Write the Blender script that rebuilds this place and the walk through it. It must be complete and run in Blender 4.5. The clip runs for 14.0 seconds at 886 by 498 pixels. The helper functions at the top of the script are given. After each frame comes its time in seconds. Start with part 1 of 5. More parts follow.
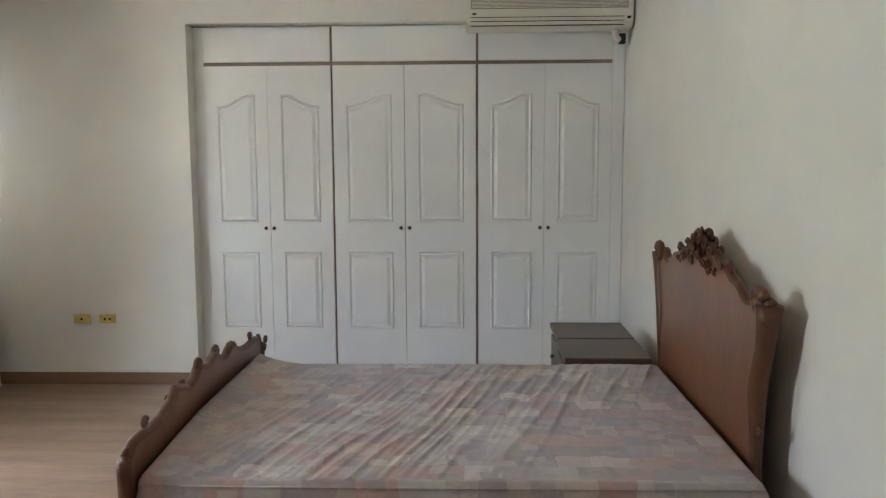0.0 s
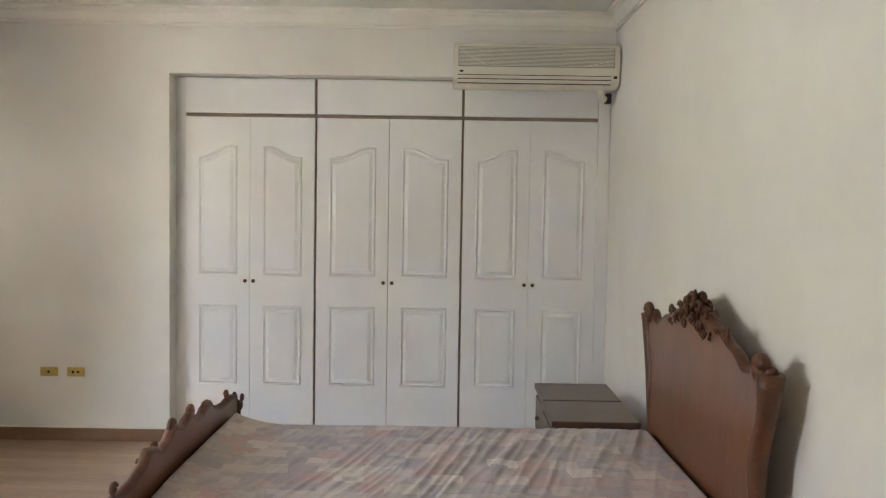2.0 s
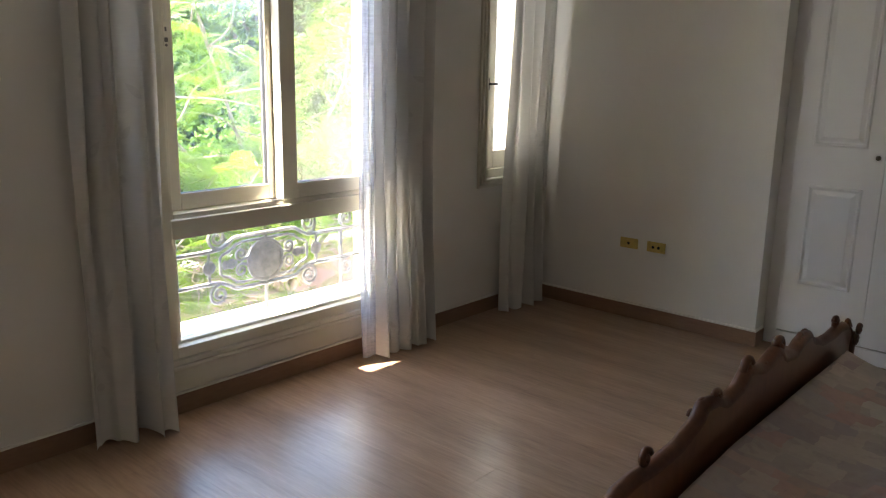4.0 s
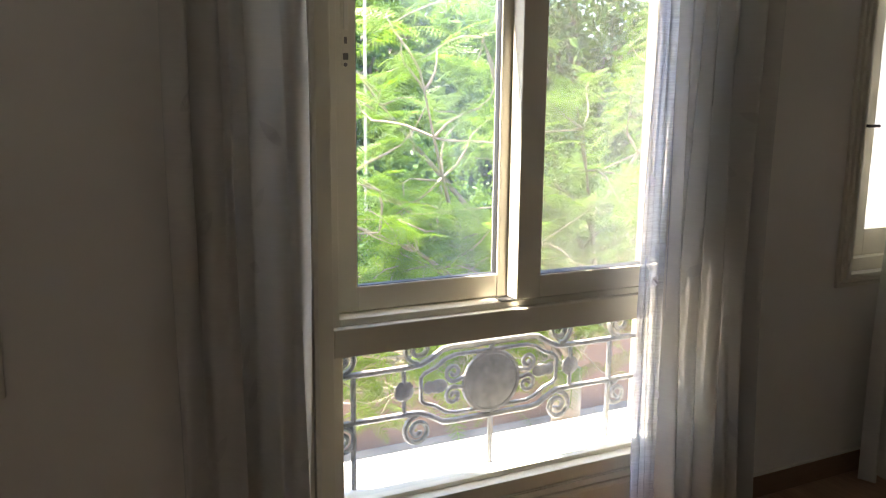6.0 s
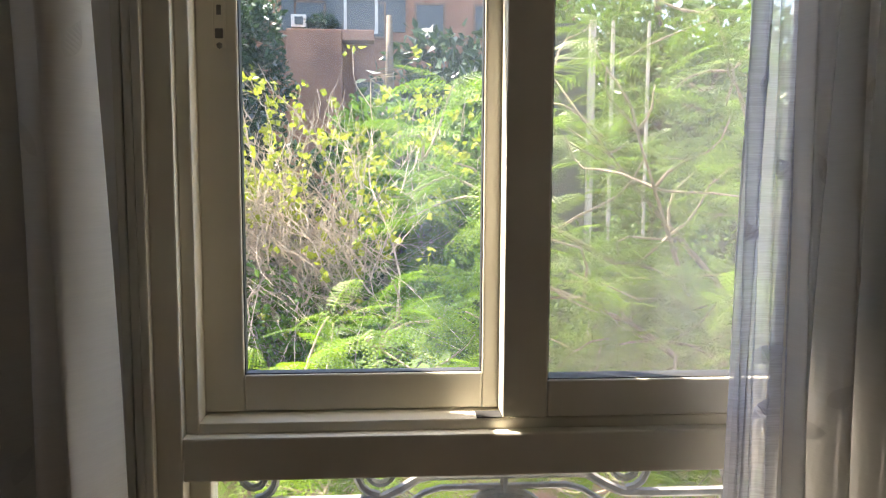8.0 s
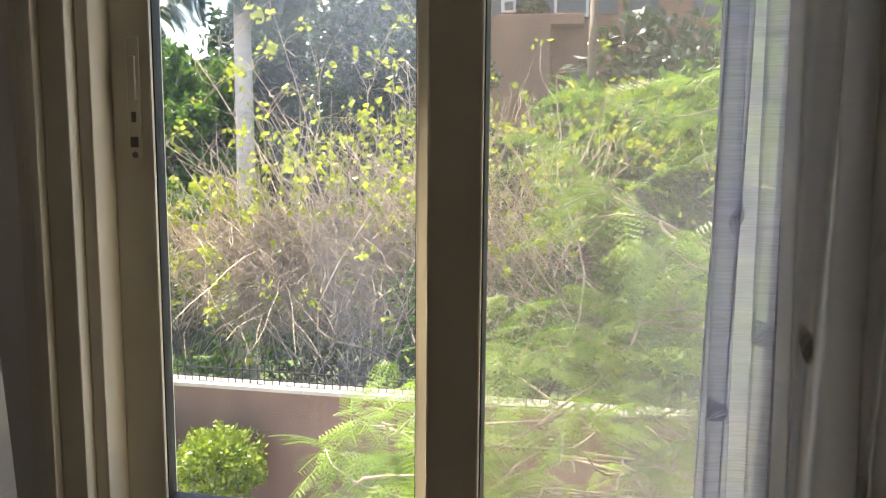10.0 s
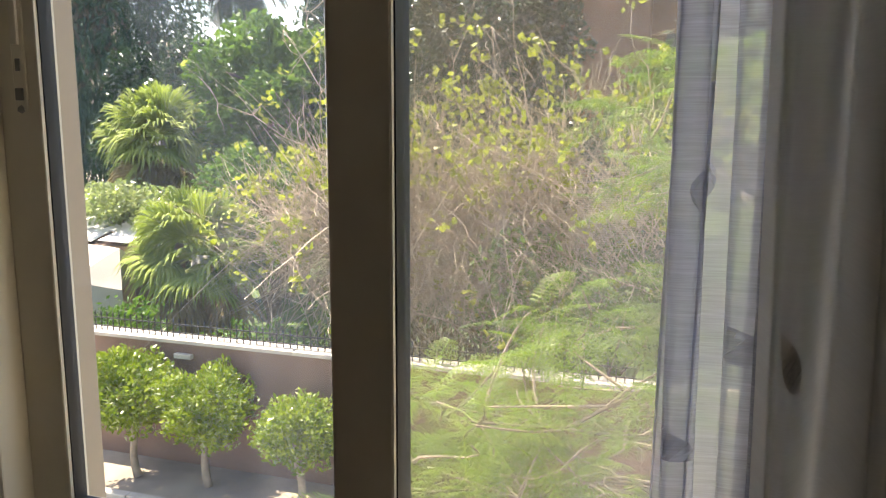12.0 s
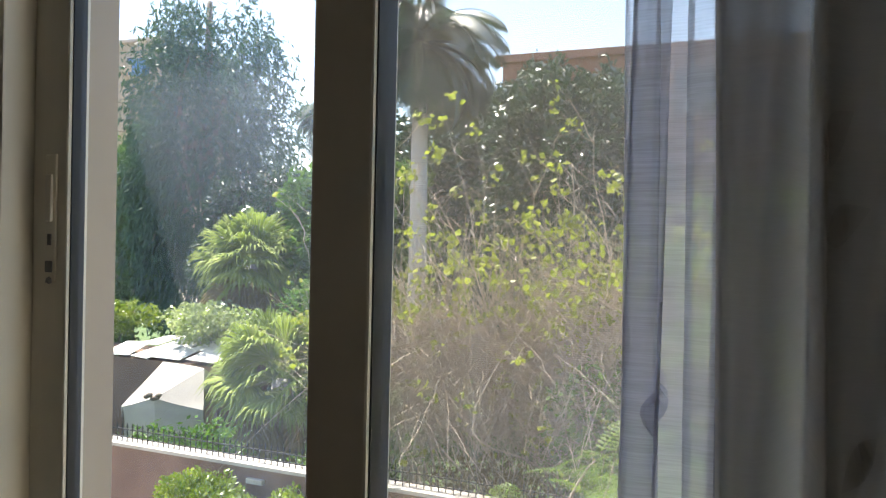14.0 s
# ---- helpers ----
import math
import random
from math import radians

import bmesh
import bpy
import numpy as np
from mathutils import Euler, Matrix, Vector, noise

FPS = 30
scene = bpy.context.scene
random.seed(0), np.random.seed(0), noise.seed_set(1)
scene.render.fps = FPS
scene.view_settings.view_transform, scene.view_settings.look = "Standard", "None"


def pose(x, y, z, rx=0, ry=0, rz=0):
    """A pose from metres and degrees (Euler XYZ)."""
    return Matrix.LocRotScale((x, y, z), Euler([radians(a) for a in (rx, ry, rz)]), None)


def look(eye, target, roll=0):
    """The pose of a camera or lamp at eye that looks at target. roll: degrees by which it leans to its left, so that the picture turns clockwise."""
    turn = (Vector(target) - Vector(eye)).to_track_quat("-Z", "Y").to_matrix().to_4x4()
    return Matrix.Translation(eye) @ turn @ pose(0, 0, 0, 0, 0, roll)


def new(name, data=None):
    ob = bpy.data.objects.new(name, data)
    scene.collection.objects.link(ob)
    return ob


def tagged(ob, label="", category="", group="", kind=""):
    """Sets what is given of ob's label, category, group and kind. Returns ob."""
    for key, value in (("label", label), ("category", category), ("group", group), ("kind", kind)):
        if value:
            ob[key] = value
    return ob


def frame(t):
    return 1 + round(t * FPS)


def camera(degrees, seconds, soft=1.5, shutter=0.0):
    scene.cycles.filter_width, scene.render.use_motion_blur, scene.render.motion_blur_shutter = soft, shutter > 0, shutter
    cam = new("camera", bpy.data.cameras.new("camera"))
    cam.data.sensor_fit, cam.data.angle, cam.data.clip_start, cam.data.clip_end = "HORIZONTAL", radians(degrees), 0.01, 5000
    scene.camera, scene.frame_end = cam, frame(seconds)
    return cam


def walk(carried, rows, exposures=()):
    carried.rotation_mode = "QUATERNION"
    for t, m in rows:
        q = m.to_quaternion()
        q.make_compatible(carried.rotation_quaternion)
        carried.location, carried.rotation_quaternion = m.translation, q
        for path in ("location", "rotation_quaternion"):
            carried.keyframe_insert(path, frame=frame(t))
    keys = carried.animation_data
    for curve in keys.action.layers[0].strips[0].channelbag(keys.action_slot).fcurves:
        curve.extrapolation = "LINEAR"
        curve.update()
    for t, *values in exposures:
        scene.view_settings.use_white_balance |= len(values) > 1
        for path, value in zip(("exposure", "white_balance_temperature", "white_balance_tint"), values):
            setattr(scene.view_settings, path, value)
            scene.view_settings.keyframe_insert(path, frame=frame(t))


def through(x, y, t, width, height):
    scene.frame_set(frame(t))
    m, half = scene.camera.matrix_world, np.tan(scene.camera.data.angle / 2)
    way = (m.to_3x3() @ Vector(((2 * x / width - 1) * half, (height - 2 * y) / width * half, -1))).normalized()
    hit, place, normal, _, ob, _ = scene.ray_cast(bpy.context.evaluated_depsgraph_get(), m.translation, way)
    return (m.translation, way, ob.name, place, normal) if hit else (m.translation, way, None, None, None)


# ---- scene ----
cam = camera(57.6, 14.0, soft=1.2)
PATH = [
    (0, (3.243, -5.197, 1.51), (3.174, -3.211, 1.28), -0.3),
    (0.5, (3.242, -5.183, 1.517), (3.388, -3.191, 1.414), 0.2),
    (1, (3.22, -5.194, 1.538), (3.373, -3.205, 1.671), 0.1),
    (1.5, (3.222, -5.179, 1.536), (3.327, -3.189, 1.702), 0.0),
    (2, (3.189, -5.114, 1.523), (3.181, -3.117, 1.424), 0.9),
    (2.5, (3.259, -4.879, 1.485), (2.93, -2.947, 1.088), 1.0),
    (3, (3.174, -4.672, 1.446), (2.498, -2.856, 0.952), 1.4),
    (3.5, (3.013, -4.438, 1.459), (2.047, -2.753, 0.981), 1.3),
    (4, (2.89, -4.16, 1.436), (1.597, -2.701, 0.991), 1.0),
    (4.2, (2.803, -4.054, 1.453), (1.389, -2.705, 1.027), 1.1),
    (6.5, (1.727, -2.974, 1.334), (-0.069, -2.151, 1.024), -0.2),
    (7, (1.563, -2.752, 1.252), (-0.292, -2.036, 1.035), -1.2),
    (7.2, (1.536, -2.631, 1.241), (-0.359, -2.016, 1.06), -1.3),
    (9.5, (1.14, -1.749, 1.488), (-0.785, -2.139, 1.111), 1.7),
    (10, (1.134, -1.732, 1.517), (-0.814, -2.106, 1.255), 0.5),
    (10.5, (1.117, -1.714, 1.509), (-0.823, -2.122, 1.242), 0.2),
    (11, (1.05, -1.677, 1.473), (-0.866, -2.14, 1.133), 0.2),
    (11.5, (0.905, -1.633, 1.469), (-0.99, -2.16, 1.106), 0.1),
    (12, (0.84, -1.563, 1.49), (-1.037, -2.168, 1.157), 0.2),
    (12.5, (0.8, -1.48, 1.509), (-1.051, -2.182, 1.228), 0.7),
    (13, (0.787, -1.459, 1.512), (-1.045, -2.237, 1.311), 0.7),
    (13.5, (0.793, -1.453, 1.537), (-1.038, -2.252, 1.466), 0.6),
    (14, (0.792, -1.451, 1.567), (-1.035, -2.265, 1.543), 1.3),
]
EXPOSURE = [(0, 5.3, 6400, 10), (0.5, 5.4, 6500, 11), (1, 5.55, 6900, 12), (1.5, 5.55, 7000, 13), (2, 5.55, 6800, 13), (2.5, 5.68, 6700, 15), (3, 5.12, 6300, 12),
            (3.5, 4.27, 6300, 13), (4.2, 3.96, 7000, 14), (6.5, 3.15, 7050, 15), (9.5, 2.5, 7450, 16), (12.5, 2.13, 7800, 18), (13, 2.08, 7250, 20), (14, 1.95, 6900, 13)]
walk(cam, [(t, look(eye, target, roll)) for t, eye, target, roll in PATH], EXPOSURE)


# ---- world and sun ----
SUN_EL, SUN_DIR = radians(67), Vector((-0.42, -0.907, 0)).normalized()
world = bpy.data.worlds.new("world")
scene.world = world
world.use_nodes = True
wn = world.node_tree.nodes
sky = wn.new("ShaderNodeTexSky")
sky.sky_type = "NISHITA"
sky.sun_disc = False
sky.sun_elevation = SUN_EL
sky.sun_rotation = math.atan2(SUN_DIR.x, SUN_DIR.y)
world.node_tree.links.new(sky.outputs[0], wn["Background"].inputs[0])
wn["Background"].inputs[1].default_value = 0.125
to_sun = SUN_DIR * math.cos(SUN_EL) + Vector((0, 0, math.sin(SUN_EL)))
sun = new("sun", bpy.data.lights.new("sun", "SUN"))
sun.data.energy, sun.data.angle, sun.data.color = 5.0, radians(0.6), (1.0, 0.95, 0.86)
sun.matrix_world = look(to_sun * 40, (0, 0, 0))


def window_fill(name, x, y, z, w, h, power):
    """An added area lamp on the room side of a window pane, in place of its daylight, facing into the room."""
    ob = new(name, bpy.data.lights.new(name, "AREA"))
    ob.data.shape, ob.data.size, ob.data.size_y = "RECTANGLE", w, h
    ob.data.energy, ob.data.color = power, (0.93, 0.97, 1.0)
    ob.matrix_world = look((x, y, z), (x + 1, y, z))
    return ob


WALL_T = 0.185           # outer wall thickness
ROOM_X, ROOM_Y0, CEIL = 4.235, -6.7, 2.755
# added lamps before the side panes; the second, at the assumed twin, fills the room
window_fill("sidelight_fill", -0.067, -0.33, 1.57, 0.18, 1.22, 0.12)
window_fill("sidelight_fill", -0.067, -3.58, 1.57, 0.18, 1.22, 1.0)
bulb = new("ceiling_bulb", bpy.data.lights.new("ceiling_bulb", "POINT"))
bulb.data.energy, bulb.data.color, bulb.data.shadow_soft_size = 0.34, (1.0, 0.72, 0.42), 0.04
bulb.location = (2.54, -1.58, 2.712)


# ---- materials ----
def lin(c):
    """sRGB hex to linear."""
    v = [int(c[i:i + 2], 16) / 255 for i in (0, 2, 4)]
    return tuple(x / 12.92 if x <= 0.04045 else ((x + 0.055) / 1.055) ** 2.4 for x in v) + (1,)


class Mat:
    """A node material with short ways to add nodes."""

    def __init__(self, name):
        self.m = bpy.data.materials.new(name)
        self.m.use_nodes = True
        self.t = self.m.node_tree
        self.b = self.t.nodes["Principled BSDF"]
        self.out = self.t.nodes["Material Output"]

    def node(self, kind, **values):
        n = self.t.nodes.new(kind)
        for key, value in values.items():
            n.inputs[key.replace("_", " ")].default_value = value
        return n

    def link(self, a, b):
        self.t.links.new(a, b)

    def coords(self, scale=(1, 1, 1)):
        tc, mp = self.node("ShaderNodeTexCoord"), self.node("ShaderNodeMapping")
        geo = self.node("ShaderNodeNewGeometry")
        mp.inputs["Scale"].default_value = scale
        self.link(geo.outputs["Position"], mp.inputs["Vector"])
        return mp.outputs["Vector"]

    def noise(self, scale, detail=4.0, stretch=(1, 1, 1), rough=0.55):
        n = self.node("ShaderNodeTexNoise", Scale=scale, Detail=detail, Roughness=rough)
        self.link(self.coords(stretch), n.inputs["Vector"])
        return n.outputs["Fac"]

    def ramp(self, fac, stops):
        r = self.node("ShaderNodeValToRGB")
        el = r.color_ramp.elements
        while len(el) < len(stops):
            el.new(0.5)
        for e, (p, c) in zip(el, stops):
            e.position, e.color = p, c
        self.link(fac, r.inputs["Fac"])
        return r.outputs["Color"]

    def mix(self, fac, a, b, mode="MIX"):
        n = self.t.nodes.new("ShaderNodeMix")
        n.data_type, n.blend_type = "RGBA", mode
        for sock, v in ((n.inputs[0], fac), (n.inputs[6], a), (n.inputs[7], b)):
            if isinstance(v, (int, float, tuple)):
                sock.default_value = v
            else:
                self.link(v, sock)
        return n.outputs[2]

    def bump(self, fac, strength, distance=0.002):
        n = self.node("ShaderNodeBump", Strength=strength, Distance=distance)
        self.link(fac, n.inputs["Height"])
        self.link(n.outputs["Normal"], self.b.inputs["Normal"])
        return n.outputs["Normal"]

    def mixshader(self, fac, a, b):
        n = self.node("ShaderNodeMixShader")
        if isinstance(fac, (int, float)):
            n.inputs[0].default_value = fac
        else:
            self.link(fac, n.inputs[0])
        self.link(a, n.inputs[1])
        self.link(b, n.inputs[2])
        return n.outputs[0]


def plain(name, c, rough=0.5, metal=0.0, vary=0.12, scale=6.0, grain=60.0, bump=0.15, stretch=(1, 1, 1), piece=0.0):
    """Colour with soft stains and fine grain, and some change from piece to piece."""
    k = Mat(name)
    col = lin(c) if isinstance(c, str) else c
    dark = tuple(x * (1 - 2 * vary) for x in col[:3]) + (1,)
    light = tuple(min(1, x * (1 + vary)) for x in col[:3]) + (1,)
    base = k.ramp(k.noise(scale, 5, stretch), [(0.3, dark), (0.7, light)])
    if piece:
        info = k.node("ShaderNodeObjectInfo")
        base = k.mix(1.0, base, k.ramp(info.outputs["Random"], [(0, (1 - piece,) * 3 + (1,)), (1, (1, 1, 1, 1))]), "MULTIPLY")
    k.link(base, k.b.inputs["Base Color"])
    k.b.inputs["Roughness"].default_value, k.b.inputs["Metallic"].default_value = rough, metal
    if bump:
        k.bump(k.noise(grain, 3, stretch), bump)
    return k


paint = plain("cream_wall_paint", (0.77, 0.745, 0.702, 1), 0.75, vary=0.03, scale=1.6, grain=90, bump=0.12)
ceiling_paint = plain("ceiling_paint", (0.74, 0.71, 0.66, 1), 0.85, vary=0.02, scale=1.2, grain=70, bump=0.1)
plaster = plain("white_plaster_moulding", (0.78, 0.75, 0.69, 1), 0.7, vary=0.03, scale=5)
lacquer = plain("white_lacquered_door", (0.83, 0.825, 0.82, 1), 0.42, vary=0.02, scale=2, grain=30, bump=0.05)
gap_brown = plain("brown_gap_edge", (0.34, 0.27, 0.2, 1), 0.7)
ac_plastic = plain("yellowed_plastic", (0.76, 0.72, 0.62, 1), 0.4, vary=0.04, scale=4, bump=0.05)
ac_grille = plain("grey_grille_mesh", (0.3, 0.29, 0.25, 1), 0.55, vary=0.05, scale=8)
rubber = plain("black_rubber", (0.015, 0.015, 0.015, 1), 0.6)
gold_plate = plain("yellow_brass_plate", (0.62, 0.45, 0.13, 1), 0.35, vary=0.08, scale=40, bump=0.05)
knob_metal = plain("aged_brass_knob", (0.12, 0.09, 0.06, 1), 0.3, metal=0.8, vary=0.2, scale=80)
alu = plain("beige_window_aluminium", (0.74, 0.70, 0.58, 1), 0.42, vary=0.05, scale=3, grain=40, bump=0.06)
casing_paint = plain("cream_casing_paint", (0.70, 0.67, 0.58, 1), 0.5, vary=0.04, scale=3)
iron = plain("grey_painted_wrought_iron", (0.2, 0.19, 0.175, 1), 0.5, metal=0.0, vary=0.2, scale=30)
sill_stone = plain("pale_marble_sill", (0.66, 0.64, 0.6, 1), 0.5, vary=0.06, scale=5)
grommet = plain("curtain_rod_metal", (0.3, 0.28, 0.25, 1), 0.4, metal=0.6)


def wood(name, dark, light, rough, stretch, scale=3.0, coat=0.0, piece=0.0):
    k = Mat(name)
    rings = k.noise(scale, 7, stretch, 0.6)
    fine = k.noise(scale * 9, 4, stretch, 0.6)
    base = k.mix(0.5, k.ramp(rings, [(0.3, dark), (0.72, light)]), k.ramp(fine, [(0.25, dark), (0.8, light)]))
    if piece:
        info = k.node("ShaderNodeObjectInfo")
        base = k.mix(1.0, base, k.ramp(info.outputs["Random"], [(0, (1 - piece,) * 3 + (1,)), (1, (1, 1, 1, 1))]), "MULTIPLY")
    k.link(base, k.b.inputs["Base Color"])
    k.b.inputs["Roughness"].default_value = rough
    k.b.inputs["Coat Weight"].default_value, k.b.inputs["Coat Roughness"].default_value = coat, 0.25
    k.bump(fine, 0.08)
    return k


mahogany = wood("reddish_mahogany", (0.09, 0.028, 0.011, 1), (0.225, 0.078, 0.029, 1), 0.3, (1, 1, 0.25), 5, 0.35)
carved = wood("carved_walnut", (0.065, 0.023, 0.010, 1), (0.165, 0.060, 0.026, 1), 0.45, (1, 1, 1), 9, 0.06)
dark_top = wood("dark_brown_table_top", (0.07, 0.04, 0.028, 1), (0.13, 0.078, 0.055, 1), 0.36, (0.3, 1, 1), 6, 0.2)
laminate = wood("beech_laminate", (0.20, 0.112, 0.065, 1), (0.54, 0.36, 0.235, 1), 0.3, (0.25, 2.6, 1), 3.4, 0.45, piece=0.17)
skirting_wood = wood("brown_skirting", (0.2, 0.11, 0.065, 1), (0.3, 0.18, 0.11, 1), 0.4, (0.4, 0.4, 2), 4)


def mattress_cloth():
    """Faded patchwork print: staggered rectangles of cream, grey, mauve and pink, with small sprigs."""
    k = Mat("faded_patchwork_mattress_cloth")
    sep = k.node("ShaderNodeSeparateXYZ")
    warp = k.node("ShaderNodeTexNoise", Scale=9.0, Detail=3.0)
    k.link(k.coords(), warp.inputs["Vector"])
    k.link(k.mix(0.05, k.coords(), warp.outputs["Color"], "ADD"), sep.inputs[0])

    def num(op, a, b=0.0):
        n = k.node("ShaderNodeMath")
        n.operation = op
        for sock, v in ((n.inputs[0], a), (n.inputs[1], b)):
            if isinstance(v, (int, float)):
                sock.default_value = v
            else:
                k.link(v, sock)
        return n.outputs[0]

    def patches(long, wide, shift):
        """A random colour for each rectangle of staggered rows; rows run on down the side."""
        across = num("ADD", num("ADD", sep.outputs[1], sep.outputs[2]), shift)
        row = num("FLOOR", num("DIVIDE", across, wide))
        jog = k.t.nodes.new("ShaderNodeTexWhiteNoise")
        jog.noise_dimensions = "1D"
        k.link(row, jog.inputs["W"])
        col = num("FLOOR", num("ADD", num("DIVIDE", sep.outputs[0], long), num("MULTIPLY", jog.outputs["Value"], 7.0)))
        cell = k.node("ShaderNodeCombineXYZ")
        k.link(col, cell.inputs[0])
        k.link(row, cell.inputs[1])
        rand = k.t.nodes.new("ShaderNodeTexWhiteNoise")
        k.link(cell.outputs[0], rand.inputs["Vector"])
        parts = k.node("ShaderNodeSeparateColor")
        k.link(rand.outputs["Color"], parts.inputs[0])
        return parts.outputs

    big, small = patches(0.115, 0.095, 0.02), patches(0.06, 0.05, 0.31)
    tone = k.ramp(big[0], [(0.1, (0.30, 0.25, 0.265, 1)), (0.45, (0.47, 0.41, 0.375, 1)), (0.9, (0.66, 0.60, 0.53, 1))])
    pink = k.ramp(big[1], [(0.57, (0, 0, 0, 1)), (0.75, (0.8, 0.8, 0.8, 1))])
    mauve = k.ramp(big[2], [(0.66, (0, 0, 0, 1)), (0.80, (0.65, 0.65, 0.65, 1))])
    patch = k.mix(mauve, k.mix(pink, tone, (0.49, 0.265, 0.23, 1)), (0.29, 0.25, 0.31, 1))
    tone2 = k.ramp(small[0], [(0.1, (0.30, 0.25, 0.26, 1)), (0.6, (0.44, 0.38, 0.35, 1)), (0.95, (0.55, 0.50, 0.45, 1))])
    pick = k.ramp(small[1], [(0.62, (0, 0, 0, 1)), (0.66, (0.7, 0.7, 0.7, 1))])
    patch = k.mix(pick, patch, tone2)
    soft = k.ramp(k.noise(4, 5), [(0.3, (0.35, 0.29, 0.265, 1)), (0.7, (0.43, 0.37, 0.33, 1))])
    base = k.mix(0.30, patch, soft)
    base = k.mix(0.4, base, k.ramp(k.noise(42, 4), [(0.3, (0.72, 0.7, 0.7, 1)), (0.68, (1, 1, 1, 1))]), "MULTIPLY")
    sprig = k.ramp(k.noise(26, 3), [(0.60, (0, 0, 0, 1)), (0.68, (1, 1, 1, 1))])
    base = k.mix(k.mix(1.0, sprig, (0.3, 0.3, 0.3, 1), "MULTIPLY"), base, (0.22, 0.16, 0.165, 1))
    stain = k.ramp(k.noise(2.3, 4), [(0.58, (0, 0, 0, 1)), (0.75, (0.35, 0.35, 0.35, 1))])
    base = k.mix(stain, base, (0.33, 0.28, 0.17, 1))
    k.link(base, k.b.inputs["Base Color"])
    k.b.inputs["Roughness"].default_value = 0.62
    k.b.inputs["Sheen Weight"].default_value = 0.25
    k.bump(k.noise(150, 3), 0.15)
    return k


mattress_mat = mattress_cloth()


def sheer_cloth(name, see, col, lit=0.18, slub=0.35):
    """Thin woven cloth: slubs along the weft let more or less through."""
    k = Mat(name)
    tr = k.node("ShaderNodeBsdfTransparent")
    tl = k.node("ShaderNodeBsdfTranslucent", Color=col)
    df = k.node("ShaderNodeBsdfDiffuse", Color=col)
    fine = k.noise(22, 3, (1, 1, 30), 0.6)
    wide = k.noise(7, 4, (1, 1, 14), 0.7)
    weave = k.ramp(k.mix(0.45, fine, wide), [(0.36, (see * (1 - slub),) * 3 + (1,)), (0.62, (min(1, see * (1 + slub)),) * 3 + (1,))])
    cloth = k.mixshader(lit, df.outputs[0], tl.outputs[0])
    k.link(k.mixshader(weave, cloth, tr.outputs[0]), k.out.inputs["Surface"])
    return k


sheer = sheer_cloth("white_sheer_voile", 0.05, (0.65, 0.64, 0.615, 1), 0.19, 0.6)
voile = sheer_cloth("thin_sheer_panel", 0.44, (0.72, 0.75, 0.84, 1), 0.6, 0.2)
hem_cloth = sheer_cloth("doubled_sheer_hem", 0.30, (0.62, 0.64, 0.74, 1), 0.45, 0.28)
stitch = sheer_cloth("embroidered_leaf_thread", 0.03, (0.58, 0.57, 0.55, 1), 0.14)


def glass_pane(name, dust, streak, veil=0.0):
    """Clear pane with a thin uneven film of dust that catches the light; veil: bluish sun haze painted over the dust on
    its upper part.
    """
    k = Mat(name)
    tr = k.node("ShaderNodeBsdfTransparent", Color=(0.97, 0.985, 0.98, 1))
    gl = k.node("ShaderNodeBsdfGlossy", Roughness=0.02)
    film_d = k.node("ShaderNodeBsdfTranslucent", Color=(0.62, 0.74, 0.95, 1))
    film = k.ramp(k.noise(2.2, 6, streak, 0.7), [(0.35, (dust * 0.3,) * 3 + (1,)), (0.75, (dust * 1.6,) * 3 + (1,))])
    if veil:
        # sun haze put into the film: denser upwards and towards +y, in streaks
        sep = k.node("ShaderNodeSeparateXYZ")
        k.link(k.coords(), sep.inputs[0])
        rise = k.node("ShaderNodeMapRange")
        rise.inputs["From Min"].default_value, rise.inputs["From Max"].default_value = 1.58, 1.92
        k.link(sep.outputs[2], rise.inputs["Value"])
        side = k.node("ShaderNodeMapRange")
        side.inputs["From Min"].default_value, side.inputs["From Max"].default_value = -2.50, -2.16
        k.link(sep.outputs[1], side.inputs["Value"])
        haze_streaks = k.ramp(k.noise(3.0, 5, (1, 2.2, 0.6), 0.65), [(0.3, (veil * 0.35,) * 3 + (1,)), (0.7, (veil * 1.4,) * 3 + (1,))])
        both = k.mix(1.0, k.mix(1.0, rise.outputs[0], side.outputs[0], "MULTIPLY"), haze_streaks, "MULTIPLY")
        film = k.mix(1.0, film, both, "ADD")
    clear = k.mixshader(0.035, tr.outputs[0], gl.outputs[0])
    k.link(k.mixshader(film, clear, film_d.outputs[0]), k.out.inputs["Surface"])
    return k


glass = glass_pane("window_glass", 0.026, (1, 1.4, 0.5))
frosted = Mat("frosted_side_glass")
frosted.link(frosted.mixshader(0.25, frosted.node("ShaderNodeBsdfTranslucent", Color=(0.9, 0.88, 0.82, 1)).outputs[0], frosted.node("ShaderNodeBsdfDiffuse", Color=(0.8, 0.79, 0.76, 1)).outputs[0]), frosted.out.inputs["Surface"])
glass_hazed = glass_pane("smeared_hazy_window_glass", 0.026, (1, 1.4, 0.5), 0.10)
glass_dusty = glass_pane("dusty_window_glass", 0.03, (1, 1, 0.7))


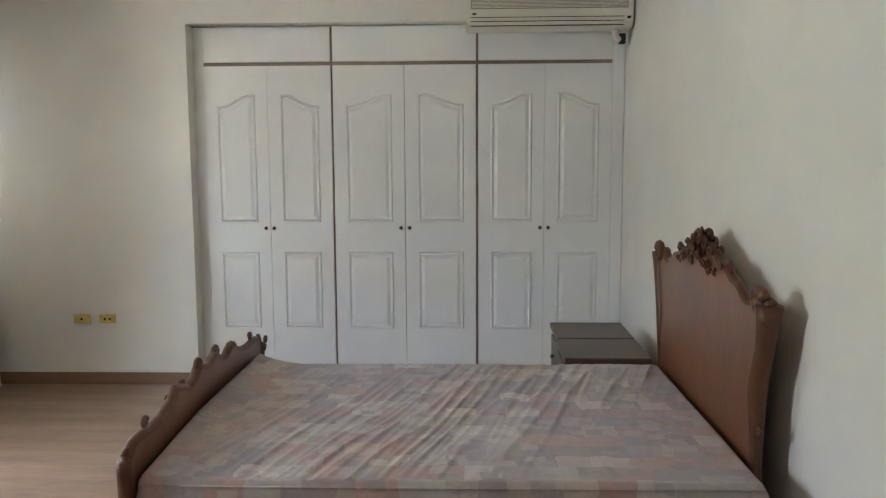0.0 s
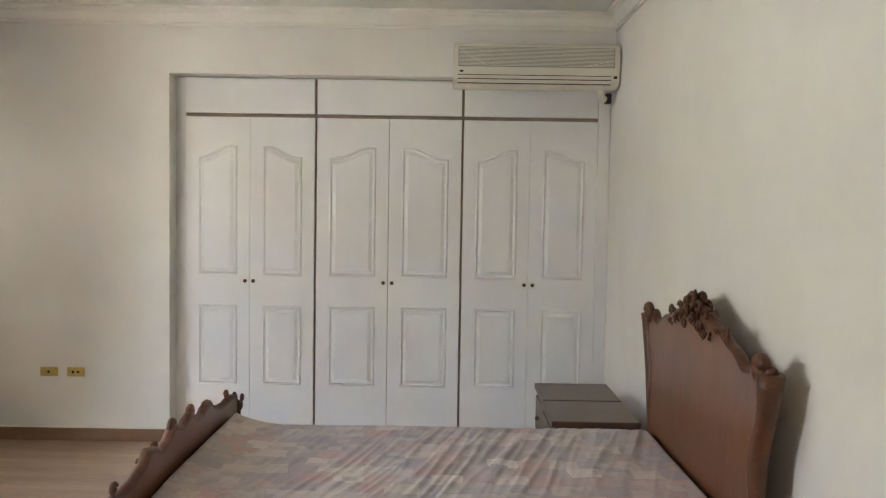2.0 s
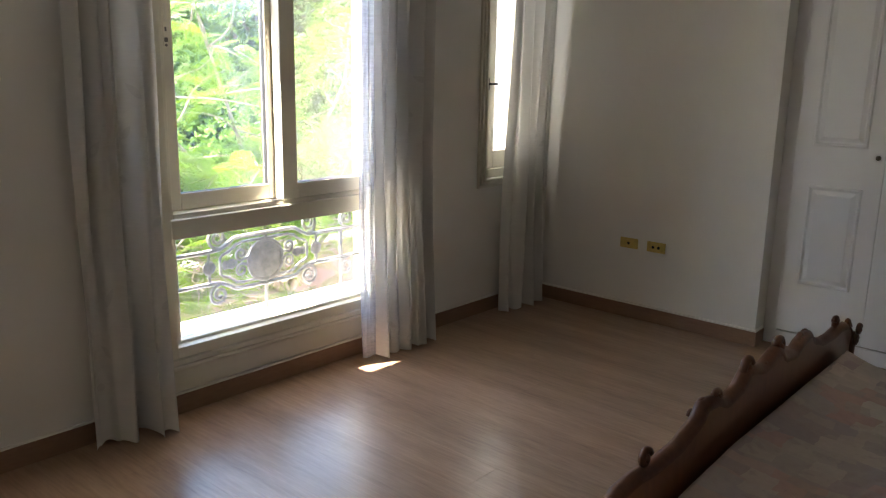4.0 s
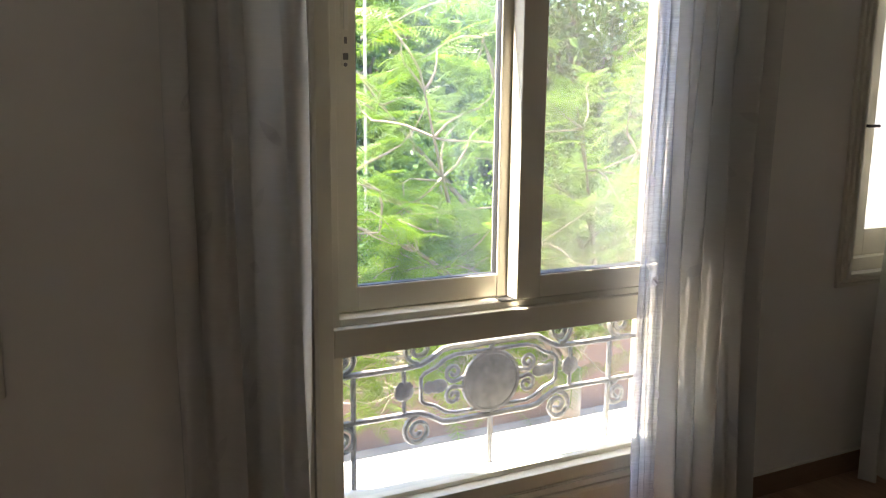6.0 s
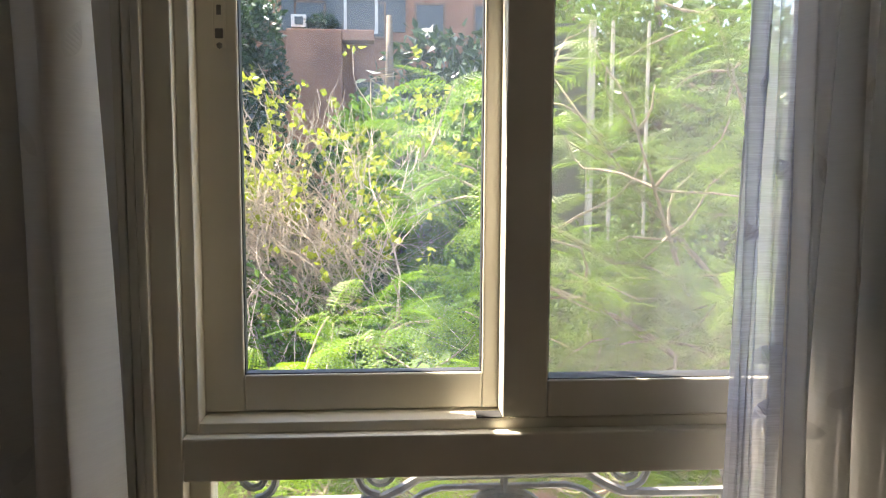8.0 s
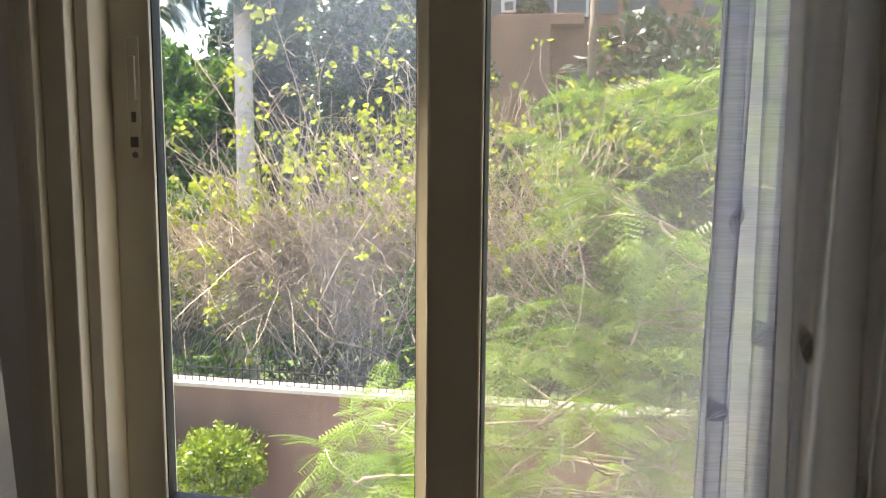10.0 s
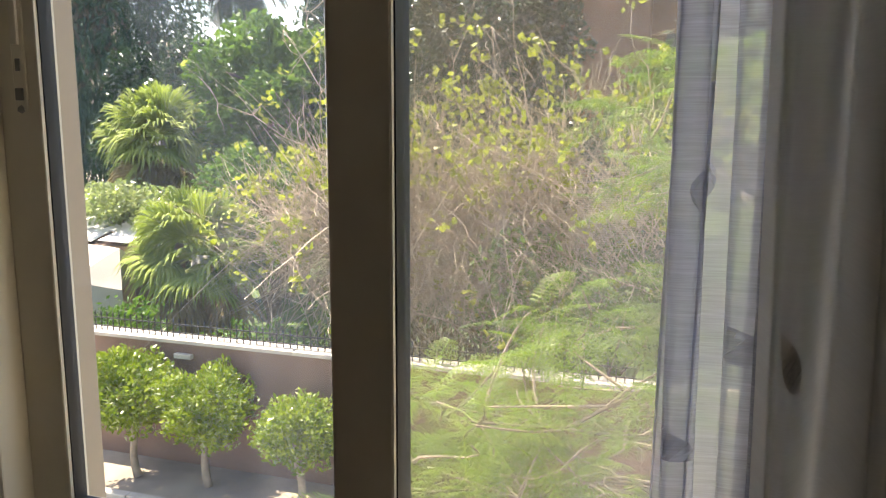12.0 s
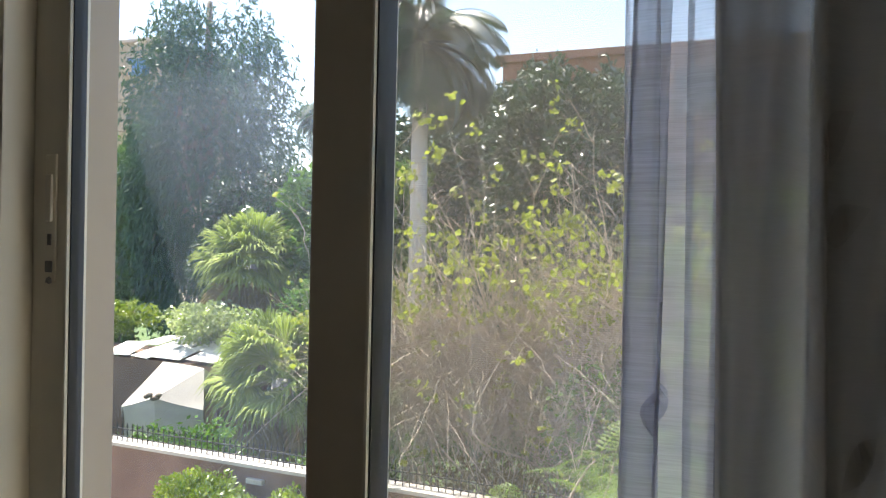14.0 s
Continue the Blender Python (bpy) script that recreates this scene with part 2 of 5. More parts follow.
def fly_mesh():
    k = Mat("grey_fly_screen_mesh")
    tr = k.node("ShaderNodeBsdfTransparent")
    tl = k.node("ShaderNodeBsdfTranslucent", Color=(0.35, 0.31, 0.24, 1))
    df = k.node("ShaderNodeBsdfDiffuse", Color=(0.36, 0.34, 0.3, 1))
    wave = k.t.nodes.new("ShaderNodeTexWave")
    wave.bands_direction = "Z"
    wave.inputs["Scale"].default_value, wave.inputs["Distortion"].default_value = 120, 0.6
    k.link(k.coords(), wave.inputs["Vector"])
    fac = k.ramp(wave.outputs["Fac"], [(0.2, (0.10,) * 3 + (1,)), (0.8, (0.22,) * 3 + (1,))])
    k.link(k.mixshader(fac, tr.outputs[0], k.mixshader(0.5, df.outputs[0], tl.outputs[0])), k.out.inputs["Surface"])
    return k


screen_mat = fly_mesh()


def lamp_glass():
    k = Mat("lit_frosted_lamp_glass")
    wave = k.t.nodes.new("ShaderNodeTexWave")
    wave.inputs["Scale"].default_value, wave.inputs["Distortion"].default_value = 9, 3
    k.link(k.coords((1, 1, 0.5)), wave.inputs["Vector"])
    k.link(k.ramp(wave.outputs["Fac"], [(0.2, (0.62, 0.36, 0.18, 1)), (0.8, (1.0, 0.82, 0.58, 1))]), k.b.inputs["Emission Color"])
    k.b.inputs["Base Color"].default_value = (0.7, 0.62, 0.52, 1)
    k.b.inputs["Roughness"].default_value = 0.25
    k.b.inputs["Emission Strength"].default_value = 0.028
    return k


lamp_mat = lamp_glass()


def leaf_mat(name, dark, light, through=0.45, gloss=0.05):
    """Leaves with their own shade each, which let some light through."""
    k = Mat(name)
    geo = k.node("ShaderNodeNewGeometry")
    col = k.ramp(geo.outputs["Random Per Island"], [(0.0, dark), (1.0, light)])
    col = k.mix(0.4, col, k.ramp(k.noise(0.9, 3), [(0.3, dark), (0.7, light)]))
    df = k.node("ShaderNodeBsdfDiffuse")
    tl = k.node("ShaderNodeBsdfTranslucent")
    gl = k.node("ShaderNodeBsdfGlossy", Roughness=0.45)
    k.link(col, df.inputs["Color"])
    k.link(k.mix(0.5, col, (0.5, 0.62, 0.05, 1), "OVERLAY"), tl.inputs["Color"])
    body = k.mixshader(through, df.outputs[0], tl.outputs[0])
    fr = k.node("ShaderNodeFresnel", IOR=1.3)
    k.link(k.mixshader(k.mix(1.0, fr.outputs[0], (gloss * 4,) * 3 + (1,), "MULTIPLY"), body, gl.outputs[0]), k.out.inputs["Surface"])
    return k


flame_leaf = leaf_mat("feathery_bright_green_leaf", (0.085, 0.165, 0.014, 1), (0.20, 0.295, 0.03, 1), 0.5, 0.02)
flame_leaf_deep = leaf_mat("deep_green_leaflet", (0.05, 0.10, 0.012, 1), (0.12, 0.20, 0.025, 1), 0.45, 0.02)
ficus_leaf = leaf_mat("ficus_leaf", (0.06, 0.12, 0.018, 1), (0.30, 0.36, 0.045, 1), 0.35)
lime_leaf = leaf_mat("yellow_green_vine_leaf", (0.17, 0.21, 0.03, 1), (0.36, 0.38, 0.07, 1), 0.45, 0.008)
palm_leaf = leaf_mat("fan_palm_leaf", (0.11, 0.16, 0.045, 1), (0.38, 0.44, 0.13, 1), 0.3, 0.06)
palm_dead = leaf_mat("dry_palm_frond", (0.16, 0.12, 0.06, 1), (0.3, 0.24, 0.13, 1), 0.3)
cedar_leaf = leaf_mat("dark_cedar_foliage", (0.022, 0.045, 0.03, 1), (0.05, 0.085, 0.05, 1), 0.25)
conifer_leaf = leaf_mat("bluish_conifer_foliage", (0.03, 0.065, 0.05, 1), (0.075, 0.13, 0.085, 1), 0.3, 0.02)
hedge_leaf = leaf_mat("garden_shrub_leaf", (0.045, 0.10, 0.025, 1), (0.13, 0.22, 0.05, 1), 0.4, 0.015)
white_flower = leaf_mat("pale_blossom", (0.14, 0.20, 0.07, 1), (0.42, 0.45, 0.28, 1), 0.4)
dry_grass = leaf_mat("dry_brown_undergrowth", (0.10, 0.08, 0.05, 1), (0.22, 0.18, 0.11, 1), 0.3)
bark = plain("grey_brown_bark", (0.17, 0.135, 0.1, 1), 0.85, vary=0.25, scale=6, grain=30, bump=0.6)
bark_pale = plain("pale_smooth_bark", (0.27, 0.22, 0.165, 1), 0.8, vary=0.18, scale=8, grain=30, bump=0.4)
twig_mat = plain("dry_grey_twig", (0.46, 0.38, 0.3, 1), 0.8, vary=0.25, scale=4, bump=0)
palm_bark = plain("grey_palm_trunk", (0.44, 0.41, 0.38, 1), 0.85, vary=0.12, scale=3, grain=18, bump=0.6, stretch=(1, 1, 5))
render_brown = plain("brown_rendered_wall", (0.18, 0.112, 0.08, 1), 0.9, vary=0.12, scale=1.2, grain=25, bump=0.4)
coping_mat = plain("white_coping_stone", (0.42, 0.39, 0.34, 1), 0.7, vary=0.1, scale=4)
soil = plain("dry_garden_soil", (0.3, 0.255, 0.2, 1), 0.95, vary=0.25, scale=0.8, grain=12, bump=0.8)
paving_mat = plain("grey_paving_slab", (0.42, 0.39, 0.345, 1), 0.85, vary=0.12, scale=3, piece=0.2)
canvas = plain("white_canvas", (0.43, 0.40, 0.36, 1), 0.85, vary=0.06, scale=2)
board_white = plain("weathered_white_board", (0.62, 0.6, 0.57, 1), 0.7, vary=0.08, scale=3)
facade = plain("beige_house_front", (0.36, 0.30, 0.225, 1), 0.85, vary=0.1, scale=0.5, grain=6)
brick_red = plain("red_brown_brick_front", (0.3, 0.15, 0.1, 1), 0.9, vary=0.15, scale=1.0, grain=10)
lawn_green = plain("garden_lawn", (0.07, 0.115, 0.03, 1), 0.95, vary=0.25, scale=0.5, grain=9, bump=0.8)
dark_pane = plain("dark_window_pane", (0.04, 0.05, 0.06, 1), 0.15, bump=0)
blue_cloth = plain("blue_awning_cloth", (0.08, 0.2, 0.42, 1), 0.7)


# ---- mesh helpers ----
def thing(name, at, label, category, group="", kind=""):
    ob = new(name)
    ob.location = at
    ob.empty_display_size = 0.1
    return tagged(ob, label, category, group, kind)


def origin_of(ob):
    while ob.parent:
        ob = ob.parent
    return ob.location


def part(name, bm, mat, parent=None, label="", smooth=False):
    """One mesh object out of bm (in world places), under its thing or part."""
    me = bpy.data.meshes.new(name)
    if parent:
        bmesh.ops.translate(bm, verts=bm.verts, vec=-origin_of(parent))
    bm.normal_update()
    bm.to_mesh(me)
    bm.free()
    return finish(name, me, mat, parent, label, smooth)


def finish(name, me, mat, parent=None, label="", smooth=False):
    me.materials.append(mat.m)
    if smooth:
        me.shade_smooth()
    ob = new(name, me)
    if parent:
        ob.parent = parent
    if label:
        ob["label"] = label
    return ob


def bm_new():
    return bmesh.new()


def box(bm, x0, x1, y0, y1, z0, z1, bevel=0.0, turn=None):
    r = bmesh.ops.create_cube(bm, size=1)
    vs = r["verts"]
    m = Matrix.Translation(((x0 + x1) / 2, (y0 + y1) / 2, (z0 + z1) / 2))
    if turn is not None:
        m = m @ turn
    bmesh.ops.transform(bm, matrix=m @ Matrix.Diagonal((abs(x1 - x0), abs(y1 - y0), abs(z1 - z0), 1)), verts=vs)
    if bevel:
        edges = list({e for v in vs for e in v.link_edges})
        bmesh.ops.bevel(bm, geom=edges, offset=bevel, segments=2, affect="EDGES", profile=0.6)
    return bm


def boxed(*a, **k):
    return box(bm_new(), *a, **k)


def tube(bm, pts, radii, n=6, close=True, flat=1.0):
    """A tube through pts; radii one number or one a point; flat squeezes it sideways."""
    pts = [Vector(p) for p in pts]
    if isinstance(radii, (int, float)):
        radii = [radii] * len(pts)
    rings, side = [], None
    for i, p in enumerate(pts):
        d = (pts[min(i + 1, len(pts) - 1)] - pts[max(i - 1, 0)]).normalized()
        if side is None:
            side = d.orthogonal().normalized()
        side = (side - d * side.dot(d)).normalized() if (side - d * side.dot(d)).length > 1e-6 else d.orthogonal().normalized()
        up = d.cross(side)
        rings.append([bm.verts.new(p + (side * math.cos(a) + up * math.sin(a) * flat) * radii[i]) for a in (2 * math.pi * j / n for j in range(n))])
    for a, b in zip(rings, rings[1:]):
        for j in range(n):
            bm.faces.new((a[j], a[(j + 1) % n], b[(j + 1) % n], b[j]))
    if close:
        bm.faces.new(rings[0][::-1])
        bm.faces.new(rings[-1])
    return bm


def prism(bm, outline, axis, a, b):
    """Extrude a closed outline of (u, v) along an axis from a to b."""
    def at(u, v, w):
        return {"x": (w, u, v), "y": (u, w, v), "z": (u, v, w)}[axis]
    lo = [bm.verts.new(at(u, v, a)) for u, v in outline]
    hi = [bm.verts.new(at(u, v, b)) for u, v in outline]
    bm.faces.new(lo)
    bm.faces.new(hi[::-1])
    for i in range(len(lo)):
        j = (i + 1) % len(lo)
        bm.faces.new((lo[i], hi[i], hi[j], lo[j]))
    bmesh.ops.recalc_face_normals(bm, faces=bm.faces)
    return bm


def ball(bm, c, r, sub=2, squash=(1, 1, 1)):
    v = bmesh.ops.create_icosphere(bm, subdivisions=sub, radius=1)["verts"]
    bmesh.ops.transform(bm, matrix=Matrix.Translation(c) @ Matrix.Diagonal((r * squash[0], r * squash[1], r * squash[2], 1)), verts=v)
    return bm


def lathe(bm, c, profile, n=24):
    """Turn (radius, z) round the upright through c."""
    rings = []
    for r, z in profile:
        rings.append([bm.verts.new((c[0] + r * math.cos(2 * math.pi * j / n), c[1] + r * math.sin(2 * math.pi * j / n), c[2] + z)) for j in range(n)])
    for a, b in zip(rings, rings[1:]):
        for j in range(n):
            bm.faces.new((a[j], a[(j + 1) % n], b[(j + 1) % n], b[j]))
    bm.faces.new(rings[0][::-1])
    bm.faces.new(rings[-1])
    bmesh.ops.recalc_face_normals(bm, faces=bm.faces)
    return bm


def structure(name, bm, mat, label, category, smooth=False):
    return tagged(part(name, bm, mat, smooth=smooth), label, category, kind="structure")


# ---- the room ----
WIN = (-2.58, -1.30, 0.24, 2.34)        # main window opening: y0, y1, z0, z1
SIDE_A = (-0.57, -0.09, 0.80, 2.34)     # narrow window by the wardrobe
SIDE_B = (-3.82, -3.34, 0.80, 2.34)     # its assumed twin

bm = bm_new()
ys = [ROOM_Y0, SIDE_B[0], SIDE_B[1], WIN[0], WIN[1], SIDE_A[0], SIDE_A[1], 0.45]
for i, (y0, y1) in enumerate(zip(ys, ys[1:])):
    hole = {1: SIDE_B, 3: WIN, 5: SIDE_A}.get(i)
    if hole:
        box(bm, -WALL_T, 0, y0, y1, -0.3, hole[2])
        box(bm, -WALL_T, 0, y0, y1, hole[3], 3.0)
    else:
        box(bm, -WALL_T, 0, y0, y1, -0.3, 3.0)
structure("wall_west", bm, paint, "cream painted wall with three window openings", "wall")
OPEN_X, OPEN_Z = 1.427, 2.352           # wardrobe niche
bm = bm_new()
box(bm, 0, OPEN_X, 0, 0.70, -0.3, 3.0)
box(bm, OPEN_X, ROOM_X, 0, 0.12, OPEN_Z, 3.0)
box(bm, OPEN_X, ROOM_X, 0.70, 0.80, -0.3, 3.0)
structure("wall_north", bm, paint, "cream painted wall with the niche of a built-in wardrobe", "wall")
structure("wall_east", boxed(ROOM_X, ROOM_X + 0.2, ROOM_Y0, 0.8, -0.3, 3.0), paint, "plain cream painted wall behind the headboard", "wall")
structure("wall_south", boxed(-WALL_T, ROOM_X + 0.2, ROOM_Y0 - 0.2, ROOM_Y0, -0.3, 3.0), paint, "plain cream painted wall", "wall")
structure("ceiling", boxed(-WALL_T, ROOM_X + 0.2, ROOM_Y0 - 0.2, 0.8, CEIL, CEIL + 0.25), ceiling_paint, "white painted flat ceiling", "ceiling")

COVE = [(0, -0.105), (0.012, -0.105), (0.014, -0.094), (0.022, -0.09), (0.024, -0.08), (0.034, -0.062), (0.048, -0.044),
        (0.052, -0.034), (0.062, -0.03), (0.066, -0.018), (0.082, -0.014), (0.082, 0), (0, 0)]


def cornice(name, axis, a, b, at, sign):
    pr = [(at + sign * u, CEIL + v) for u, v in COVE]
    structure(name, prism(bm_new(), pr, axis, a, b), plaster, "white stepped plaster cornice under the ceiling", "cornice")


cornice("trim_north", "x", 0, ROOM_X, 0, -1)
cornice("trim_east", "y", ROOM_Y0, -0.002, ROOM_X, -1)
cornice("trim_west", "y", ROOM_Y0, -0.002, 0, 1)
cornice("trim_south", "x", 0, ROOM_X, ROOM_Y0, 1)


def skirting(name, x0, x1, y0, y1, nx, ny):
    """Brown skirting with a pale bead along its top."""
    s = structure(name, boxed(x0, x1, y0, y1, 0, 0.082, bevel=0.002), skirting_wood, "brown wood skirting with a cream bead on top", "skirting")
    part("bead", boxed(x0, x1 - 0.002 * nx, y0, y1 - 0.002 * ny, 0.0825, 0.092, bevel=0.002), plaster, s)


skirting("baseboard_west", 0.0, 0.014, ROOM_Y0, -0.016, 1, 0)
skirting("baseboard_north", 0.0, OPEN_X + 0.012, -0.014, 0.0, 0, 0)
skirting("baseboard_return", OPEN_X, OPEN_X + 0.012, 0.001, 0.10, 1, 0)
skirting("baseboard_east", ROOM_X - 0.014, ROOM_X, ROOM_Y0, 0.0, 0, 0)


# ---- windows ----
def ring_frame(bm, x0, x1, y0, y1, z0, z1, w, bottom=None, bevel=0.003):
    """Four bars round an opening, butted."""
    b = w if bottom is None else bottom
    box(bm, x0, x1, y0, y0 + w, z0, z1, bevel)
    box(bm, x0, x1, y1 - w, y1, z0, z1, bevel)
    box(bm, x0, x1, y0 + w, y1 - w, z1 - w, z1, bevel)
    box(bm, x0, x1, y0 + w, y1 - w, z0, z0 + b, bevel)
    return bm


def casing(name, parent, y0, y1, z0, z1, w=0.06, foot=True):
    """Stepped cream casing on the wall round an opening."""
    bm = bm_new()
    for grow, th in ((w, 0.014), (w * 0.62, 0.022), (w * 0.28, 0.030)):
        a, b, c, d = y0 - grow, y1 + grow, z0 - (grow if foot else 0), z1 + grow
        t = w * 0.3
        box(bm, 0.0, th, a, a + t, c, d, 0.003)
        box(bm, 0.0, th, b - t, b, c, d, 0.003)
        box(bm, 0.0, th, a + t, b - t, d - t, d, 0.003)
        if foot:
            box(bm, 0.0, th, a + t, b - t, c, c + t, 0.003)
    part(name, bm, casing_paint, parent, "cream stepped casing")


y0, y1, z0, z1 = WIN
w1 = tagged(new("window_1"), "tall beige aluminium sliding window with a fixed lower pane", "window", kind="structure")
casing("casing", w1, y0, y1, 0.20, z1, 0.05, foot=False)
bm = ring_frame(bm_new(), -0.115, 0.012, y0, y1, z0, z1, 0.045)
box(bm, -0.115, 0.012, y0 + 0.045, y1 - 0.045, 0.737, 0.815, 0.004)
ring_frame(bm, -0.108, -0.012, y0 + 0.045, y1 - 0.045, 0.815, z1 - 0.045, 0.024, 0.02)
box(bm, -0.09, -0.03, y0 + 0.045, y0 + 0.083, z0 + 0.045, 0.737, 0.003)
box(bm, -0.09, -0.03, y1 - 0.083, y1 - 0.045, z0 + 0.045, 0.737, 0.003)
box(bm, -0.09, -0.03, y0 + 0.083, y1 - 0.083, z0 + 0.045, z0 + 0.059, 0.003)
part("window_frame", bm, alu, w1)
part("apron", boxed(0.0, 0.012, y0, y1, 0.10, 0.238, 0.003), casing_paint, w1, "cream panel below the window")
bm = bm_new()
tube(bm, [(0.012, y0, 0.20), (0.012, y1, 0.20)], 0.012, 8)
box(bm, 0.012, 0.02, y0, y1, 0.215, 0.236, 0.003)
part("apron_moulding", bm, casing_paint, w1)
part("lower_pane", boxed(-0.058, -0.053, y0 + 0.06, y1 - 0.06, z0 + 0.055, 0.73), glass_dusty, w1, "dusty fixed pane").visible_shadow = False


def sash(name, x0, x1, ya, yb, za, zb, left, right, pane_mat, lock_y=None):
    s = part(name, bm_sash(x0, x1, ya, yb, za, zb, left, right), alu, w1, "beige aluminium sliding sash")
    part("gasket", ring_frame(bm_new(), x0 + 0.008, x1 - 0.006, ya + left - 0.002, yb - right + 0.002, za + 0.066, zb - 0.066, 0.004, bevel=0), rubber, s)
    p = part("pane", boxed((x0 + x1) / 2 - 0.002, (x0 + x1) / 2 + 0.002, ya + left, yb - right, za + 0.066, zb - 0.066), pane_mat, s)
    p.visible_shadow = False
    if lock_y is not None:
        lk = part("lock", boxed(x1, x1 + 0.004, lock_y - 0.011, lock_y + 0.011, 1.49, 1.68, 0.003), alu, s)
        part("slider", boxed(x1 + 0.004, x1 + 0.009, lock_y - 0.006, lock_y + 0.006, 1.58, 1.65, 0.002), casing_paint, lk)
        bm = bm_new()
        box(bm, x1 + 0.004, x1 + 0.006, lock_y - 0.004, lock_y + 0.004, 1.545, 1.562, 0.001)
        box(bm, x1 + 0.004, x1 + 0.007, lock_y - 0.007, lock_y + 0.007, 1.505, 1.522, 0.002)
        ball(bm, (x1 + 0.004, lock_y, 1.493), 0.006, 1)
        part("latch", bm, iron, lk, "grey latch")
    return s


def bm_sash(x0, x1, ya, yb, za, zb, left, right):
    bm = bm_new()
    box(bm, x0, x1, ya, ya + left, za, zb, 0.004)
    box(bm, x0, x1, yb - right, yb, za, zb, 0.004)
    box(bm, x0 + 0.001, x1 - 0.001, ya + left, yb - right, za, za + 0.068, 0.004)
    box(bm, x0 + 0.001, x1 - 0.001, ya + left, yb - right, zb - 0.068, zb, 0.004)
    return bm


sash("left_sash", -0.104, -0.066, -2.512, -1.935, 0.838, z1 - 0.07, 0.072, 0.07, glass_hazed, lock_y=-2.47)
sash("right_sash", -0.060, -0.002, -1.975, -1.372, 0.838, z1 - 0.07, 0.081, 0.072, glass_dusty)
part("rail_stop", boxed(-0.05, -0.012, -2.02, -1.96, 0.8352, 0.8375, 0.0005), rubber, w1, "black sash stop")
bm = ring_frame(bm_new(), -0.148, -0.12, -1.965, -1.345, 0.80, z1 - 0.05, 0.022)
sc = part("fly_screen", bm, casing_paint, w1, "pale framed fly screen outside the sash")
part("mesh", boxed(-0.136, -0.133, -1.943, -1.367, 0.822, z1 - 0.072), screen_mat, sc, "fine grey insect mesh").visible_shadow = False
# outer reveal and ledge
bm = bm_new()
box(bm, -0.295, -0.115, y0 - 0.03, y0, z0 - 0.02, z1 + 0.02, 0.004)
box(bm, -0.295, -0.115, y1, y1 + 0.03, z0 - 0.02, z1 + 0.02, 0.004)
part("outer_reveal", bm, facade, w1, "beige outer reveal")
part("window_ledge", boxed(-0.40, -0.117, y0 - 0.10, y1 + 0.10, 0.19, 0.245, 0.006), sill_stone, w1, "pale stone ledge outside")


def side_window(name, hole):
    y0, y1, z0, z1 = hole
    w = tagged(new(name), "narrow beige aluminium casement beside the main window", "window", kind="structure")
    casing("casing", w, y0, y1, z0, z1, 0.05)
    part("window_frame", ring_frame(bm_new(), -0.115, -0.01, y0, y1, z0, z1, 0.05), alu, w)
    s = part("sash", ring_frame(bm_new(), -0.10, -0.045, y0 + 0.05, y1 - 0.05, z0 + 0.05, z1 - 0.05, 0.10), alu, w)
    part("pane", boxed(-0.075, -0.071, y0 + 0.15, y1 - 0.15, z0 + 0.15, z1 - 0.15), frosted, s, "frosted pane")
    h = bm_new()
    box(h, -0.045, -0.036, y0 + 0.072, y0 + 0.090, 1.30, 1.37, 0.002)
    tube(h, [(-0.036, y0 + 0.081, 1.335), (-0.015, y0 + 0.081, 1.335), (-0.012, y0 + 0.13, 1.335)], 0.006, 6)
    part("handle", h, rubber, s, "dark handle")
    part("window_ledge", boxed(-0.34, -0.117, y0 - 0.04, y1 + 0.04, z0 - 0.05, z0 + 0.005, 0.005), sill_stone, w)


side_window("window_2", SIDE_A)
side_window("window_3", SIDE_B)


# ---- wrought-iron guard outside the lower pane ----
def spiral(c, r, turns, start, sign, n=26, x=-0.20):
    return [(x, c[0] + r * (1 - 0.82 * i / n) * math.cos(start + sign * turns * 2 * math.pi * i / n),
             c[1] + r * (1 - 0.82 * i / n) * math.sin(start + sign * turns * 2 * math.pi * i / n)) for i in range(n + 1)]


def arc(c, r, a0, a1, n=8, x=-0.20):
    return [(x, c[0] + r * math.cos(a0 + (a1 - a0) * i / n), c[1] + r * math.sin(a0 + (a1 - a0) * i / n)) for i in range(n + 1)]


